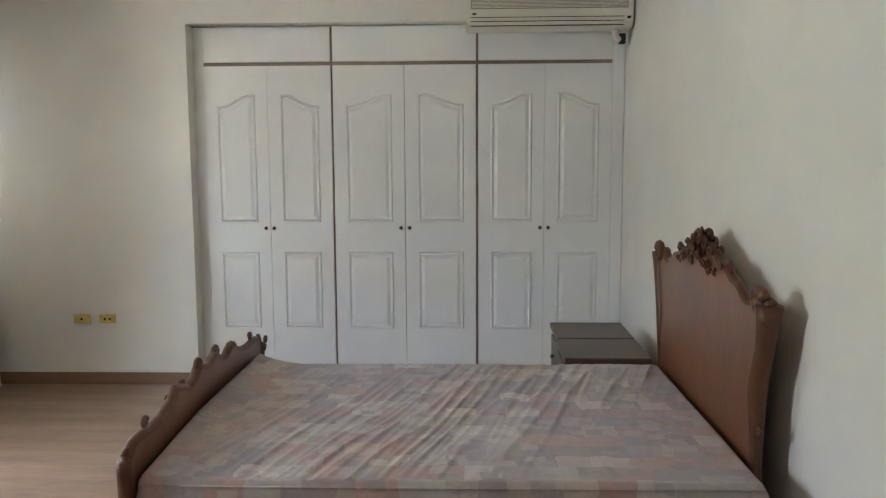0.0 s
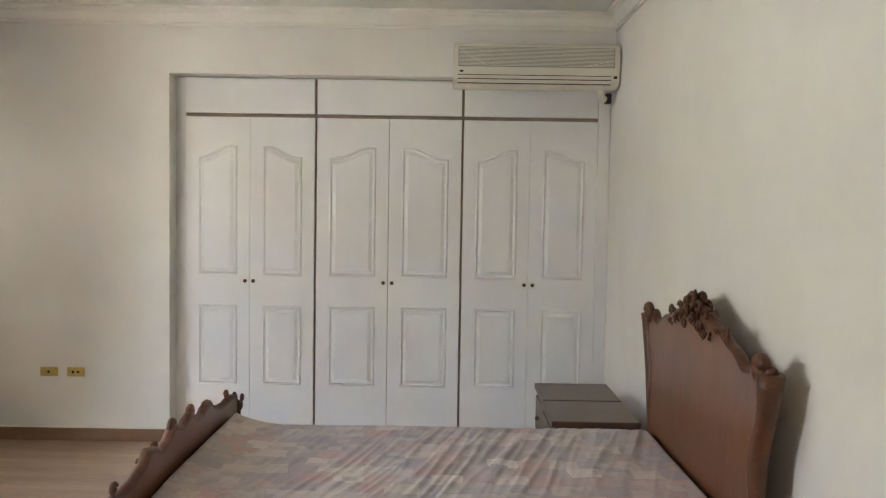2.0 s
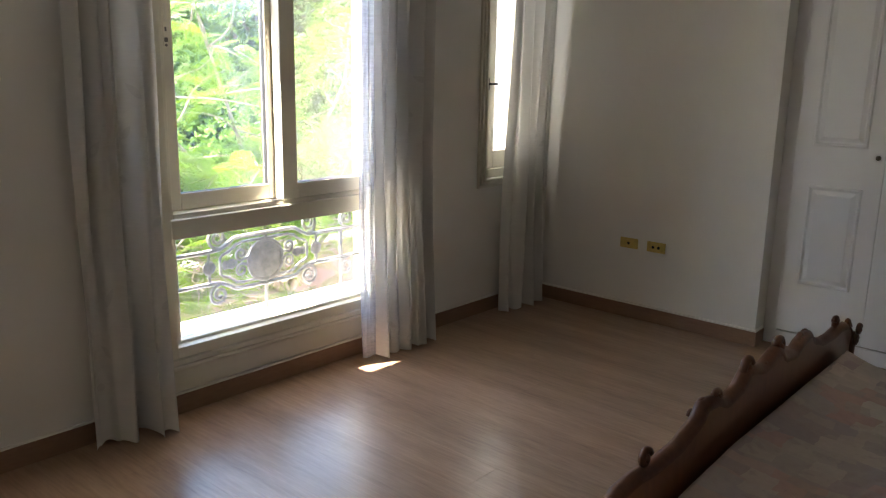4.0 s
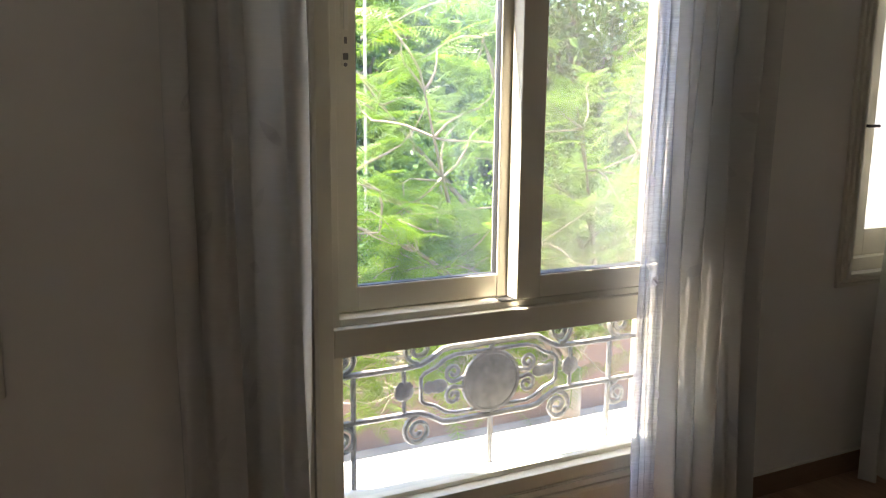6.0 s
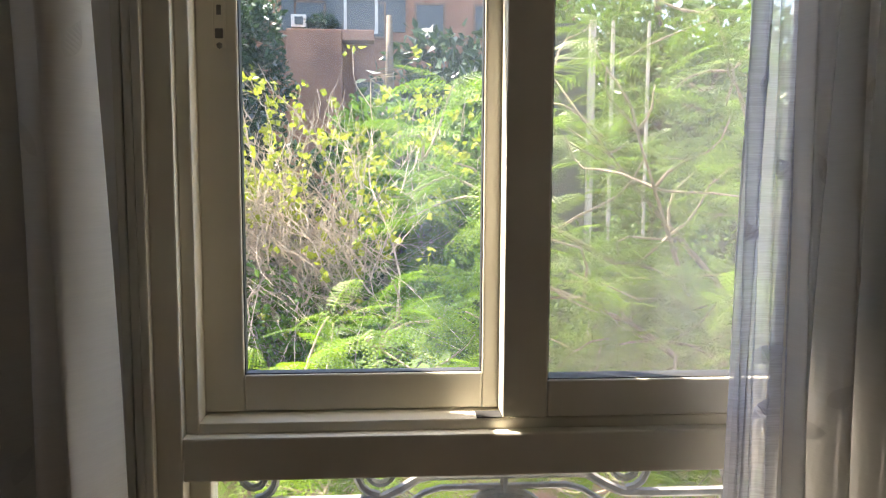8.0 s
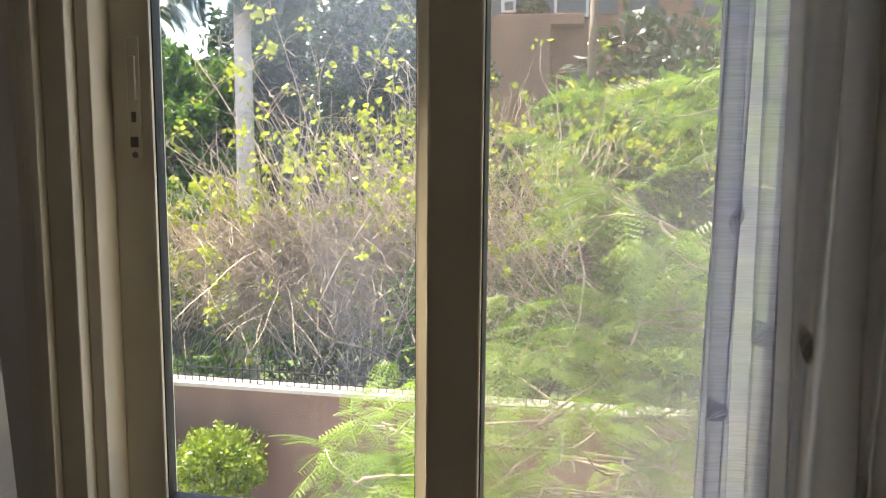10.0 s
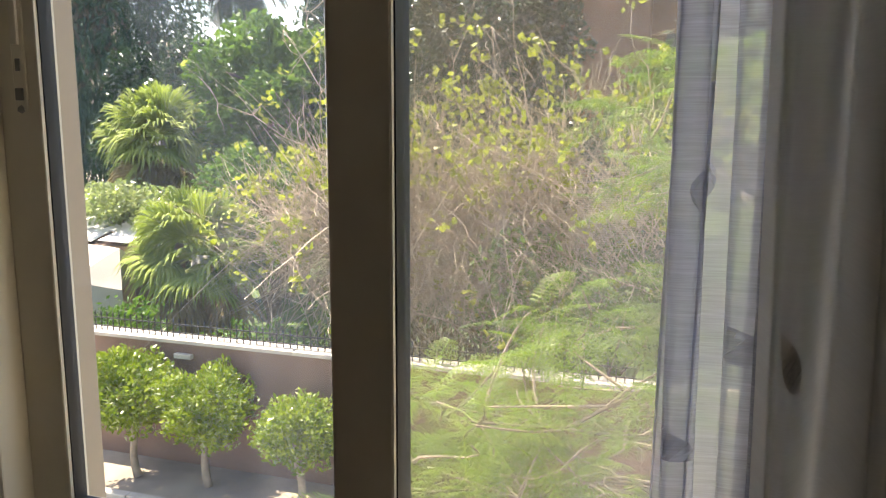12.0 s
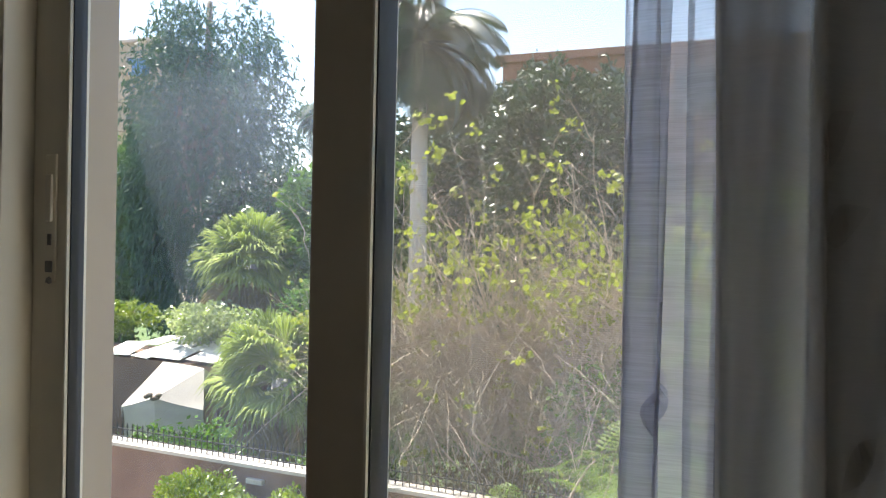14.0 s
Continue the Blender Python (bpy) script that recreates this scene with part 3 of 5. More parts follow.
guard = thing("window_guard", (-0.20, -1.94, 0.245), "grey wrought-iron window guard with scrolls and a round medallion", "window guard")
GC, GX = -1.94, -0.20
for s in (-1, 1):
    def P(d, z):
        return (GX, GC + s * d, z)
    for zz, up in ((0.625, 1), (0.442, -1)):
        bm = tube(bm_new(), [P(0, zz + up * 0.03), P(0.15, zz + up * 0.03), P(0.175, zz + up * 0.026), P(0.215, zz + up * 0.002), P(0.25, zz - up * 0.014), P(0.30, zz - up * 0.017), P(0.66, zz - up * 0.018)], 0.010, 6)
        part("outer_band", bm, iron, guard)
        bm = tube(bm_new(), [P(0, zz + up * 0.004), P(0.13, zz + up * 0.004), P(0.165, zz - up * 0.006), P(0.20, zz - up * 0.03), P(0.235, zz - up * 0.042), P(0.248, zz - up * 0.055), P(0.248, 0.534)], 0.007, 6)
        part("inner_band", bm, iron, guard)
        part("scroll", tube(bm_new(), spiral((GC + s * 0.258, zz + up * 0.042), 0.050, 1.7, -up * math.pi / 2, s * up), 0.0085, 6), iron, guard)
        part("scroll", tube(bm_new(), spiral((GC + s * 0.505, zz + up * 0.036), 0.046, 1.6, -up * math.pi / 2, -s * up), 0.0085, 6), iron, guard)
    part("stem", tube(bm_new(), [P(0.305, 0.458), P(0.305, 0.609)], 0.007, 6), iron, guard)
    part("rosette", ball(bm_new(), P(0.305, 0.534), 0.034, 2, (0.25, 1, 1)), iron, guard)
    part("upright", tube(bm_new(), [P(0.468, 0.25), P(0.468, 0.60)], 0.009, 6), iron, guard)
    part("leaf", ball(bm_new(), P(0.188, 0.534), 0.03, 2, (0.2, 1.1, 0.8)), iron, guard)
    part("leaf", ball(bm_new(), P(0.222, 0.534), 0.02, 2, (0.2, 0.9, 1.1)), iron, guard)
    part("curl", tube(bm_new(), [P(0.095, 0.553)] + spiral((GC + s * 0.135, 0.572), 0.030, 1.3, -math.pi / 2, s), 0.007, 6), iron, guard)
    part("curl", tube(bm_new(), [P(0.095, 0.515)] + spiral((GC + s * 0.135, 0.496), 0.030, 1.3, math.pi / 2, -s), 0.007, 6), iron, guard)
part("medallion", ball(bm_new(), (GX, GC, 0.525), 0.098, 3, (0.12, 1, 1)), iron, guard)
part("medallion_rim", tube(bm_new(), arc((GC, 0.525), 0.097, 0, 2 * math.pi, 32), 0.009, 6), iron, guard)
part("post", tube(bm_new(), [(GX, GC, 0.615), (GX, GC, 0.66)], 0.009, 6), iron, guard)
part("post", tube(bm_new(), [(GX, GC, 0.245), (GX, GC, 0.43)], 0.009, 6), iron, guard)


# ---- curtains ----
def curtain_sheet(bm, ya, yb, top, pleats, depth, x0, seed, flare=0.05, n=150, rows=26, bottom=0.012, anchor=False):
    """A pleated hanging cloth; gathers tighten to the top and open to the hem."""
    rnd = random.Random(seed)
    ph = [rnd.uniform(0, 6.28) for _ in range(6)]
    grid = []
    for j in range(rows + 1):
        v = j / rows
        z = bottom + (top - bottom) * v
        line = []
        for i in range(n + 1):
            u = i / n
            spread = 1 + flare * (1 - v) * 2
            y = ya + (u if anchor else u * spread - flare * (1 - v)) * (yb - ya) * (spread if anchor else 1)
            wob = 0.35 * math.sin(u * 9 + ph[0] + v * 1.4) + 0.25 * math.sin(u * 23 + ph[1] - v * 2.2)
            a = depth * (0.55 + 0.45 * (1 - v)) * (math.sin(u * pleats * 6.283 + wob * 2.2 + ph[2]) + 0.35 * math.sin(u * pleats * 14.1 + ph[3] + v * 2))
            line.append(bm.verts.new((x0 + a + 0.012 * math.sin(v * 5 + ph[4]), y + 0.008 * math.sin(v * 7 + u * 30 + ph[5]), z + (0.006 * math.sin(u * 40) if j == 0 else 0))))
        grid.append(line)
    for a, b in zip(grid, grid[1:]):
        for i in range(n):
            bm.faces.new((a[i], a[i + 1], b[i + 1], b[i]))
    return grid


def leaf_outline(length, width, n=9):
    up = [(length * i / n, width * math.sin(math.pi * (i / n) ** 0.8)) for i in range(n + 1)]
    return up


def leaf_sprigs(grid, seed, count, lo=0.05, hi=0.95):
    """Embroidered leaf shapes that follow the cloth."""
    rnd = random.Random(seed)
    made = []
    rows, cols = len(grid) - 1, len(grid[0]) - 1

    def on(u, v):
        i, j = min(max(u, 0), 1) * cols, min(max(v, 0), 1) * rows
        i0, j0 = min(int(i), cols - 1), min(int(j), rows - 1)
        fu, fv = i - i0, j - j0
        a = grid[j0][i0].co.lerp(grid[j0][i0 + 1].co, fu)
        b = grid[j0 + 1][i0].co.lerp(grid[j0 + 1][i0 + 1].co, fu)
        return a.lerp(b, fv)
    height = grid[-1][0].co.z - grid[0][0].co.z
    wide = sum((grid[5][i + 1].co - grid[5][i].co).length for i in range(cols))
    for k in range(count):
        u0, v0 = rnd.uniform(lo, hi), (k + rnd.random()) / count
        t = rnd.choice((0.5, 2.6, 1.2, 3.6)) + rnd.uniform(-0.3, 0.3)
        ln, wd = rnd.uniform(0.06, 0.085), rnd.uniform(0.012, 0.018)
        top, bot = [], []
        bm = bm_new()
        made.append(bm)
        for a, w in leaf_outline(ln, wd):
            for store, sgn in ((top, 1), (bot, -1)):
                du = (a * math.cos(t) - sgn * w * math.sin(t)) / wide
                dv = (a * math.sin(t) + sgn * w * math.cos(t)) / height
                store.append(bm.verts.new(on(u0 + du, v0 + dv) + Vector((0.0025, 0, 0))))
        for i in range(len(top) - 1):
            bm.faces.new((bot[i], bot[i + 1], top[i + 1], top[i]))
    return made


def curtain(label, ya, yb, pleats, depth, x0, seed, panel=None, sprigs=9, top=2.46):
    c = thing("curtain", (x0, (ya + yb) / 2, 0.012), label, "curtain", "white sheer curtains")
    bm = bm_new()
    grid = curtain_sheet(bm, ya, yb, top, pleats, depth, x0, seed, anchor=bool(panel))
    sp = leaf_sprigs(grid, seed + 1, sprigs)
    part("cloth", bm, sheer, c, smooth=True)
    for b in sp:
        part("leaf_sprig", b, stitch, c, "stitched leaf")
    if panel:
        bm = bm_new()
        grid = curtain_sheet(bm, panel[0], panel[1], top, 1, 0.012, x0 - 0.02, seed + 5, flare=-0.02, n=40)
        sp = leaf_sprigs(grid, seed + 6, 16, 0.05, 0.85)
        part("flat_edge", bm, voile, c, "flat thin edge of the sheer", smooth=True)
        for b in sp:
            part("leaf_sprig", b, hem_cloth, c, "stitched leaf")
        bm = bm_new()
        curtain_sheet(bm, panel[0], panel[0] + 0.036, top, 1, 0.003, x0 - 0.024, seed + 7, flare=0, n=6)
        part("hem", bm, hem_cloth, c, "folded side hem", smooth=True)


curtain("white sheer curtain gathered beside the tall window", -2.93, -2.63, 2.3, 0.055, 0.115, 3, sprigs=24)
curtain("white sheer curtain with stitched leaf sprigs, sunlit edge", -1.527, -1.19, 4.3, 0.055, 0.118, 11, panel=(-1.594, -1.47), sprigs=34)
curtain("white sheer curtain gathered in the room corner", -0.47, -0.09, 4, 0.042, 0.12, 23)
rod = thing("curtain_rod", (0.12, -1.7, 2.47), "plain metal curtain rod above the windows", "curtain rod")
part("pole", tube(bm_new(), [(0.12, -4.1, 2.47), (0.12, -0.02, 2.47)], 0.012, 10), grommet, rod)
for yy in (-4.0, -2.0, -0.05):
    part("bracket", boxed(0.0, 0.12, yy - 0.008, yy + 0.008, 2.455, 2.462, 0.002), grommet, rod)


# ---- wardrobe ----
DOOR_Y, DOOR_Z0, DOOR_Z1 = 0.12, 0.088, 2.098
wardrobe = thing("wardrobe", (2.83, 0.4, 0), "built-in white lacquered wardrobe with three pairs of panelled doors", "wardrobe")
bm = bm_new()
box(bm, OPEN_X + 0.002, ROOM_X - 0.002, 0.148, 0.68, 0.004, 2.348)
part("body", bm, gap_brown, wardrobe, "brown carcass edge seen in the gaps")
part("plinth", boxed(OPEN_X + 0.002, ROOM_X - 0.002, 0.132, 0.147, 0.002, 0.078), lacquer, wardrobe)
part("side_filler", boxed(OPEN_X + 0.002, 1.4912, 0.123, 0.147, 0.08, 2.346, 0.002), lacquer, wardrobe)
part("side_filler", boxed(4.1575, ROOM_X - 0.003, 0.112, 0.147, 0.08, 2.346, 0.002), lacquer, wardrobe)
SLIT = {1.490: 0.0008, 2.341: 0.002, 3.290: 0.0008}
PAIRS = [(1.490, 2.331), (2.341, 3.280), (3.290, 4.158)]


def panel_outline(x0, x1, z0, z1, arch):
    """Panel edge; arch > 0 rises to the right, < 0 to the left."""
    if not arch:
        return [(x0, z0), (x1, z0), (x1, z1), (x0, z1)]
    pts = [(x0, z0), (x1, z0)]
    n, rise = 12, 0.072
    top = []
    for i in range(n + 1):
        u = i / n
        k = u if arch > 0 else 1 - u
        k = min(1, max(0, (k - 0.08) / 0.8))
        s = k * k * (3 - 2 * k)
        if (u if arch > 0 else 1 - u) > 0.9:
            s -= 0.06
        top.append((x0 + (x1 - x0) * u, z1 - rise + rise * s))
    return pts + top[::-1]


def inset(pts, d):
    cx, cz = sum(p[0] for p in pts) / len(pts), sum(p[1] for p in pts) / len(pts)
    out = []
    for i, p in enumerate(pts):
        a, b = Vector(pts[i - 1]), Vector(pts[(i + 1) % len(pts)])
        q = Vector(p)
        e1, e2 = (q - a).normalized(), (b - q).normalized()
        n = Vector((-(e1.y + e2.y), e1.x + e2.x)).normalized()
        k = d / max(0.45, n.dot(Vector((-e1.y, e1.x))))
        out.append(tuple(q + n * k))
    return out


def raised_panel(pts, y):
    """Moulding that stands proud, a groove, and a raised field."""
    bm = bm_new()
    rings = []
    for d, dy in ((-0.001, 0.001), (0.004, -0.009), (0.010, -0.0105), (0.018, -0.0008), (0.024, -0.0008), (0.044, -0.0095)):
        rings.append([bm.verts.new((u, y + dy, v)) for u, v in inset(pts, d)])
    for a, b in zip(rings, rings[1:]):
        for i in range(len(a)):
            j = (i + 1) % len(a)
            bm.faces.new((a[i], a[j], b[j], b[i]))
    bm.faces.new(rings[-1])
    bmesh.ops.recalc_face_normals(bm, faces=bm.faces)
    return bm


for (a, b) in PAIRS:
    mid = (a + b) / 2
    for k, (x0, x1) in enumerate(((a + 0.002, mid - SLIT[a]), (mid + SLIT[a], b - 0.002))):
        d = part("door", boxed(x0, x1, DOOR_Y, DOOR_Y + 0.024, DOOR_Z0, DOOR_Z1, 0.003), lacquer, wardrobe)
        w = x1 - x0
        outer, inner = 0.082, 0.082
        p0, p1 = x0 + (outer if k == 0 else inner), x1 - (inner if k == 0 else outer)
        part("panel", raised_panel(panel_outline(p0, p1, 1.075, 1.915, 1 if k == 0 else -1), DOOR_Y), lacquer, d)
        part("panel", raised_panel(panel_outline(p0, p1, 0.355, 0.875, 0), DOOR_Y), lacquer, d)
        kx = (x1 - 0.026) if k == 0 else (x0 + 0.026)
        bm = bm_new()
        tube(bm, [(kx, DOOR_Y, 1.037), (kx, DOOR_Y - 0.014, 1.037)], [0.006, 0.005], 8)
        ball(bm, (kx, DOOR_Y - 0.022, 1.037), 0.0125, 2, (1, 0.85, 1))
        part("knob", bm, knob_metal, d, "small dark brass knob", smooth=True)
    part("top_door", boxed(a + 0.003, b - 0.003, DOOR_Y, DOOR_Y + 0.024, 2.122, 2.3465, 0.003), lacquer, wardrobe)


# ---- air conditioner ----
ac = thing("air_conditioner", (3.73, 0, 2.27), "yellowed white split air conditioner over the wardrobe", "air conditioner")
AX0, AX1 = 3.215, 4.225
prof = [(-0.0, 2.275), (-0.115, 2.272), (-0.165, 2.285), (-0.186, 2.31), (-0.192, 2.35), (-0.19, 2.50), (-0.178, 2.525), (-0.15, 2.534), (0.0, 2.534)]
bm = prism(bm_new(), prof, "x", AX0, AX1)
bmesh.ops.bevel(bm, geom=[e for e in bm.edges if abs(e.verts[0].co.x - e.verts[1].co.x) < 1e-6], offset=0.006, segments=2, affect="EDGES")
part("body", bm, ac_plastic, ac)
grille = part("grille", boxed(AX0 + 0.03, AX1 - 0.035, -0.1955, -0.187, 2.388, 2.506, 0.002), ac_grille, ac, "grey intake grille")
bm = bm_new()
for i in range(14):
    z = 2.394 + i * 0.008
    box(bm, AX0 + 0.034, AX1 - 0.04, -0.1975, -0.1952, z, z + 0.0035)
part("slats", bm, ac_plastic, grille)
part("grille_crease", tube(bm_new(), [(AX0 + 0.035, -0.198, 2.502), (AX0 + 0.10, -0.198, 2.45), (AX0 + 0.21, -0.198, 2.393)], 0.002, 5), ac_plastic, grille)
part("grille_crease", tube(bm_new(), [(AX1 - 0.05, -0.198, 2.43), (AX1 - 0.14, -0.198, 2.41), (AX1 - 0.21, -0.198, 2.393)], 0.002, 5), ac_plastic, grille)
for z0_, z1_ in ((2.293, 2.312), (2.318, 2.336)):
    fl = part("flap", boxed(AX0 + 0.03, AX1 - 0.06, -0.195, -0.172, z0_, z1_, 0.003), ac_plastic, ac)
bm = bm_new()
for z_ in (2.289, 2.315, 2.339):
    box(bm, AX0 + 0.028, AX1 - 0.058, -0.1935, -0.18, z_ - 0.0018, z_ + 0.0018)
part("slot", bm, rubber, ac, "dark outlet slot")
part("badge", ball(bm_new(), (AX0 + 0.05, -0.192, 2.36), 0.014, 2, (1, 0.15, 0.45)), rubber, ac, "small oval badge")
part("indicator", boxed(AX1 - 0.04, AX1 - 0.018, -0.195, -0.188, 2.325, 2.34, 0.002), rubber, ac)
bm = bm_new()
tube(bm, [(4.13, -0.09, 2.285), (4.13, -0.09, 2.245), (4.15, -0.07, 2.222), (4.19, -0.03, 2.218)], 0.02, 10)
part("pipe", bm, ac_plastic, ac, smooth=True)
part("pipe_end", boxed(4.165, 4.20, -0.075, -0.01, 2.195, 2.255, 0.004), rubber, ac)


# ---- ceiling lamp ----
lamp = thing("ceiling_lamp", (2.54, -1.58, CEIL), "round frosted glass ceiling lamp, switched on, with a thin metal rim", "ceiling lamp")
LC = (2.54, -1.58, CEIL)
part("base", lathe(bm_new(), LC, [(0.06, -0.001), (0.06, -0.022), (0.05, -0.024)]), plaster, lamp)
shade = lathe(bm_new(), LC, [(0.197, -0.022), (0.19, -0.036), (0.165, -0.06), (0.12, -0.083), (0.06, -0.098), (0.012, -0.102), (0.004, -0.102)], 40)
for f in [f for f in shade.faces if len(f.verts) == 40 and f.calc_center_median().z > CEIL - 0.05]:
    shade.faces.remove(f)
sh = part("shade", shade, lamp_mat, lamp, "lit frosted glass bowl", smooth=True)
sh.visible_shadow = True
bm = bm_new()
tube(bm, [(LC[0] + 0.2 * math.cos(a), LC[1] + 0.2 * math.sin(a), CEIL - 0.02) for a in [2 * math.pi * i / 40 for i in range(41)]], 0.005, 6)
part("rim", bm, knob_metal, lamp)
for a in (0.4, 2.5, 4.6):
    part("clip", boxed(LC[0] + 0.2 * math.cos(a) - 0.006, LC[0] + 0.2 * math.cos(a) + 0.006, LC[1] + 0.2 * math.sin(a) - 0.006, LC[1] + 0.2 * math.sin(a) + 0.006, CEIL - 0.045, CEIL - 0.001, 0.002), knob_metal, lamp)


# ---- sockets ----
for x0, kind_ in ((0.600, "socket"), (0.772, "socket")):
    so = thing("wall_socket", (x0 + 0.056, 0, 0.445), "yellow brass-coloured double wall socket plate", "wall socket", "wall sockets")
    part("plate", boxed(x0, x0 + 0.112, -0.010, 0, 0.414, 0.474, 0.004), gold_plate, so)
    part("insert", boxed(x0 + 0.018, x0 + 0.094, -0.013, -0.0102, 0.426, 0.462, 0.002), gold_plate, so)
    for dx in ((0.056,) if x0 < 0.7 else (0.04, 0.074)):
        part("hole", ball(bm_new(), (x0 + dx, -0.013, 0.444), 0.009, 2, (1, 0.2, 1)), rubber, so)


# ---- bed ----
bed = thing("bed", (3.2, -2.2, 0), "carved reddish mahogany double bed with a bare mattress", "bed")
BY0, BY1, BX0, BX1 = -2.955, -1.455, 2.245, 4.13
BC = (BY0 + BY1) / 2


def smooth_between(knots, a):
    """Height at a from (place, height) knots, eased between them."""
    for (a0, z0_), (a1, z1_) in zip(knots, knots[1:]):
        if a <= a1:
            t = (a - a0) / (a1 - a0)
            return z0_ + (z1_ - z0_) * t * t * (3 - 2 * t)
    return knots[-1][1]


HEAD_TOP = [(0, 1.185), (0.16, 1.168), (0.40, 1.118), (0.62, 1.078), (0.80, 1.032), (0.86, 1.036), (0.95, 1.075), (1.0, 1.062)]
FOOT_TOP = [(0, 0.712), (0.13, 0.732), (0.19, 0.700), (0.30, 0.690), (0.38, 0.712), (0.44, 0.716), (0.49, 0.684), (0.62, 0.660), (0.74, 0.655), (0.83, 0.660), (0.92, 0.655), (1.0, 0.60)]


def crest_outline(y0, y1, knots, n=72):
    """Top edge of a baroque board, the same on both sides of its middle."""
    return [(y0 + (y1 - y0) * i / n, smooth_between(knots, abs(2 * i / n - 1))) for i in range(n + 1)]


def board(name, x0, x1, y0, y1, base, knots, low=False):
    top = crest_outline(y0, y1, knots)
    near, far_ = [], []
    if not low:
        for i in range(16):
            u = i / 16
            o = 0.052 * u ** 4 - 0.036 * math.sin(math.pi * u) ** 2 + 0.007 * math.sin(u * 17)
            z = base + (top[0][1] - base) * u
            near.append((y0 - o, z))
            far_.append((y1 + o, z))
        top = [(y0 - 0.046, top[0][1])] + top[1:-1] + [(y1 + 0.046, top[-1][1])]
    else:
        near, far_ = [(y0, base)], [(y1, base)]
    outline = near + top + far_[::-1]
    bd = part(name, prism(bm_new(), outline[::-1], "x", x0, x1), mahogany, bed)
    xm = (x0 + x1) / 2
    for side in () if low else (near + top[:1], far_ + top[-1:]):
        part("edge_moulding", tube(bm_new(), [(xm - 0.006, y, z) for y, z in side], [0.020 + 0.024 * (i / len(side)) ** 2 + 0.003 * math.sin(i * 0.8) for i in range(len(side))], 10), carved, bd, "wavy carved edge", smooth=True)
    rail = tube(bm_new(), [(xm, y, z) for y, z in top], [0.019] * len(top), 8)
    part("carved_rail", rail, carved, bd, "carved top rail", smooth=True)
    return bd, top, xm


def carving(parent, xm, spots, seed, lobes=6):
    """Leaf and shell carving: curled tubes and small lobes on the rail."""
    rnd = random.Random(seed)
    for (y, z, r) in spots:
        for k in range(lobes):
            t = rnd.uniform(0, 6.28)
            c = (xm + rnd.uniform(-0.012, 0.012), y + r * 0.75 * math.cos(t), z + r * 0.6 * math.sin(t))
            bm = ball(bm_new(), c, r * rnd.uniform(0.22, 0.32), 2, (0.75, rnd.uniform(1.7, 2.5), 0.75))
            bmesh.ops.rotate(bm, cent=c, matrix=Matrix.Rotation(t + rnd.uniform(0.2, 0.9), 3, "X"), verts=bm.verts)
            part("carved_leaf", bm, carved, parent, smooth=True)
        s = rnd.choice((-1, 1))
        for f in (-0.02, 0.02):
            part("scroll", tube(bm_new(), [(xm + f, y + s * r * (1 - 0.8 * i / 12) * math.cos(i * 0.62), z + 0.8 * r * (1 - 0.8 * i / 12) * math.sin(i * 0.62)) for i in range(13)],
                                [r * 0.27 * (1 - 0.5 * i / 12) for i in range(13)], 6), carved, parent, "curled carved scroll", smooth=True)


def curl(parent, x, y, z, r, s, turns=1.5, thick=0.4, flat=1.0):
    """A rolled scroll end: a tapering spiral with a solid eye, its mouth towards s."""
    n = 18
    pts = [(x, y + s * r * (1 - 0.75 * i / n) * math.cos(0.4 + turns * 6.283 * i / n), z + r * (1 - 0.75 * i / n) * math.sin(0.4 + turns * 6.283 * i / n)) for i in range(n + 1)]
    bm = tube(bm_new(), pts, [r * thick * (1 - 0.35 * i / n) for i in range(n + 1)], 8)
    ball(bm, (x, y, z), r * 0.62, 2, (1.0 * flat, 1, 1))
    part("scroll", bm, carved, parent, "curled carved scroll", smooth=True)


head, top_h, xh = board("headboard", 4.115, 4.155, -2.765, -1.475, 0.30, HEAD_TOP)
BH = (-2.765 - 1.475) / 2
carving(head, xh - 0.006, [(BH, 1.198, 0.040), (BH - 0.075, 1.182, 0.030), (BH + 0.075, 1.182, 0.030), (BH - 0.15, 1.160, 0.026), (BH + 0.15, 1.160, 0.026), (BH - 0.27, 1.122, 0.018), (BH + 0.27, 1.122, 0.018)], 4)
carving(head, xh - 0.03, [(BH, 1.150, 0.034), (BH - 0.07, 1.134, 0.026), (BH + 0.07, 1.134, 0.026), (BH - 0.14, 1.114, 0.022), (BH + 0.14, 1.114, 0.022), (BH - 0.21, 1.092, 0.018), (BH + 0.21, 1.092, 0.018)], 9)
for s in (-1, 1):
    curl(head, xh - 0.01, BH + s * 0.33, 1.122, 0.020, -s)
    curl(head, xh - 0.02, BH + s * 0.648, 1.064, 0.040, s, 1.4, 0.5)
    curl(head, xh - 0.024, BH + s * 0.105, 1.096, 0.018, s)
    curl(head, xh - 0.008, BH + s * 0.655, 0.66, 0.017, s)
foot, top_f, xf = board("footboard", 2.212, 2.247, -2.975, -1.455, 0.28, FOOT_TOP, low=True)
for s in (-1, 1):
    curl(foot, xf, BC + s * 0.105, 0.738, 0.026, -s, 1.5, 0.45)
    curl(foot, xf, BC + s * 0.272, 0.716, 0.019, s, 1.4, 0.45)
    curl(foot, xf - 0.008, BC + s * 0.335, 0.706, 0.022, -s, 1.4, 0.4)
    curl(foot, xf, BC + s * 0.60, 0.690, 0.018, -s, 1.3, 0.5)
    curl(foot, xf, BC + s * 0.738, 0.634, 0.022, s, 1.2, 0.5, 1.4)
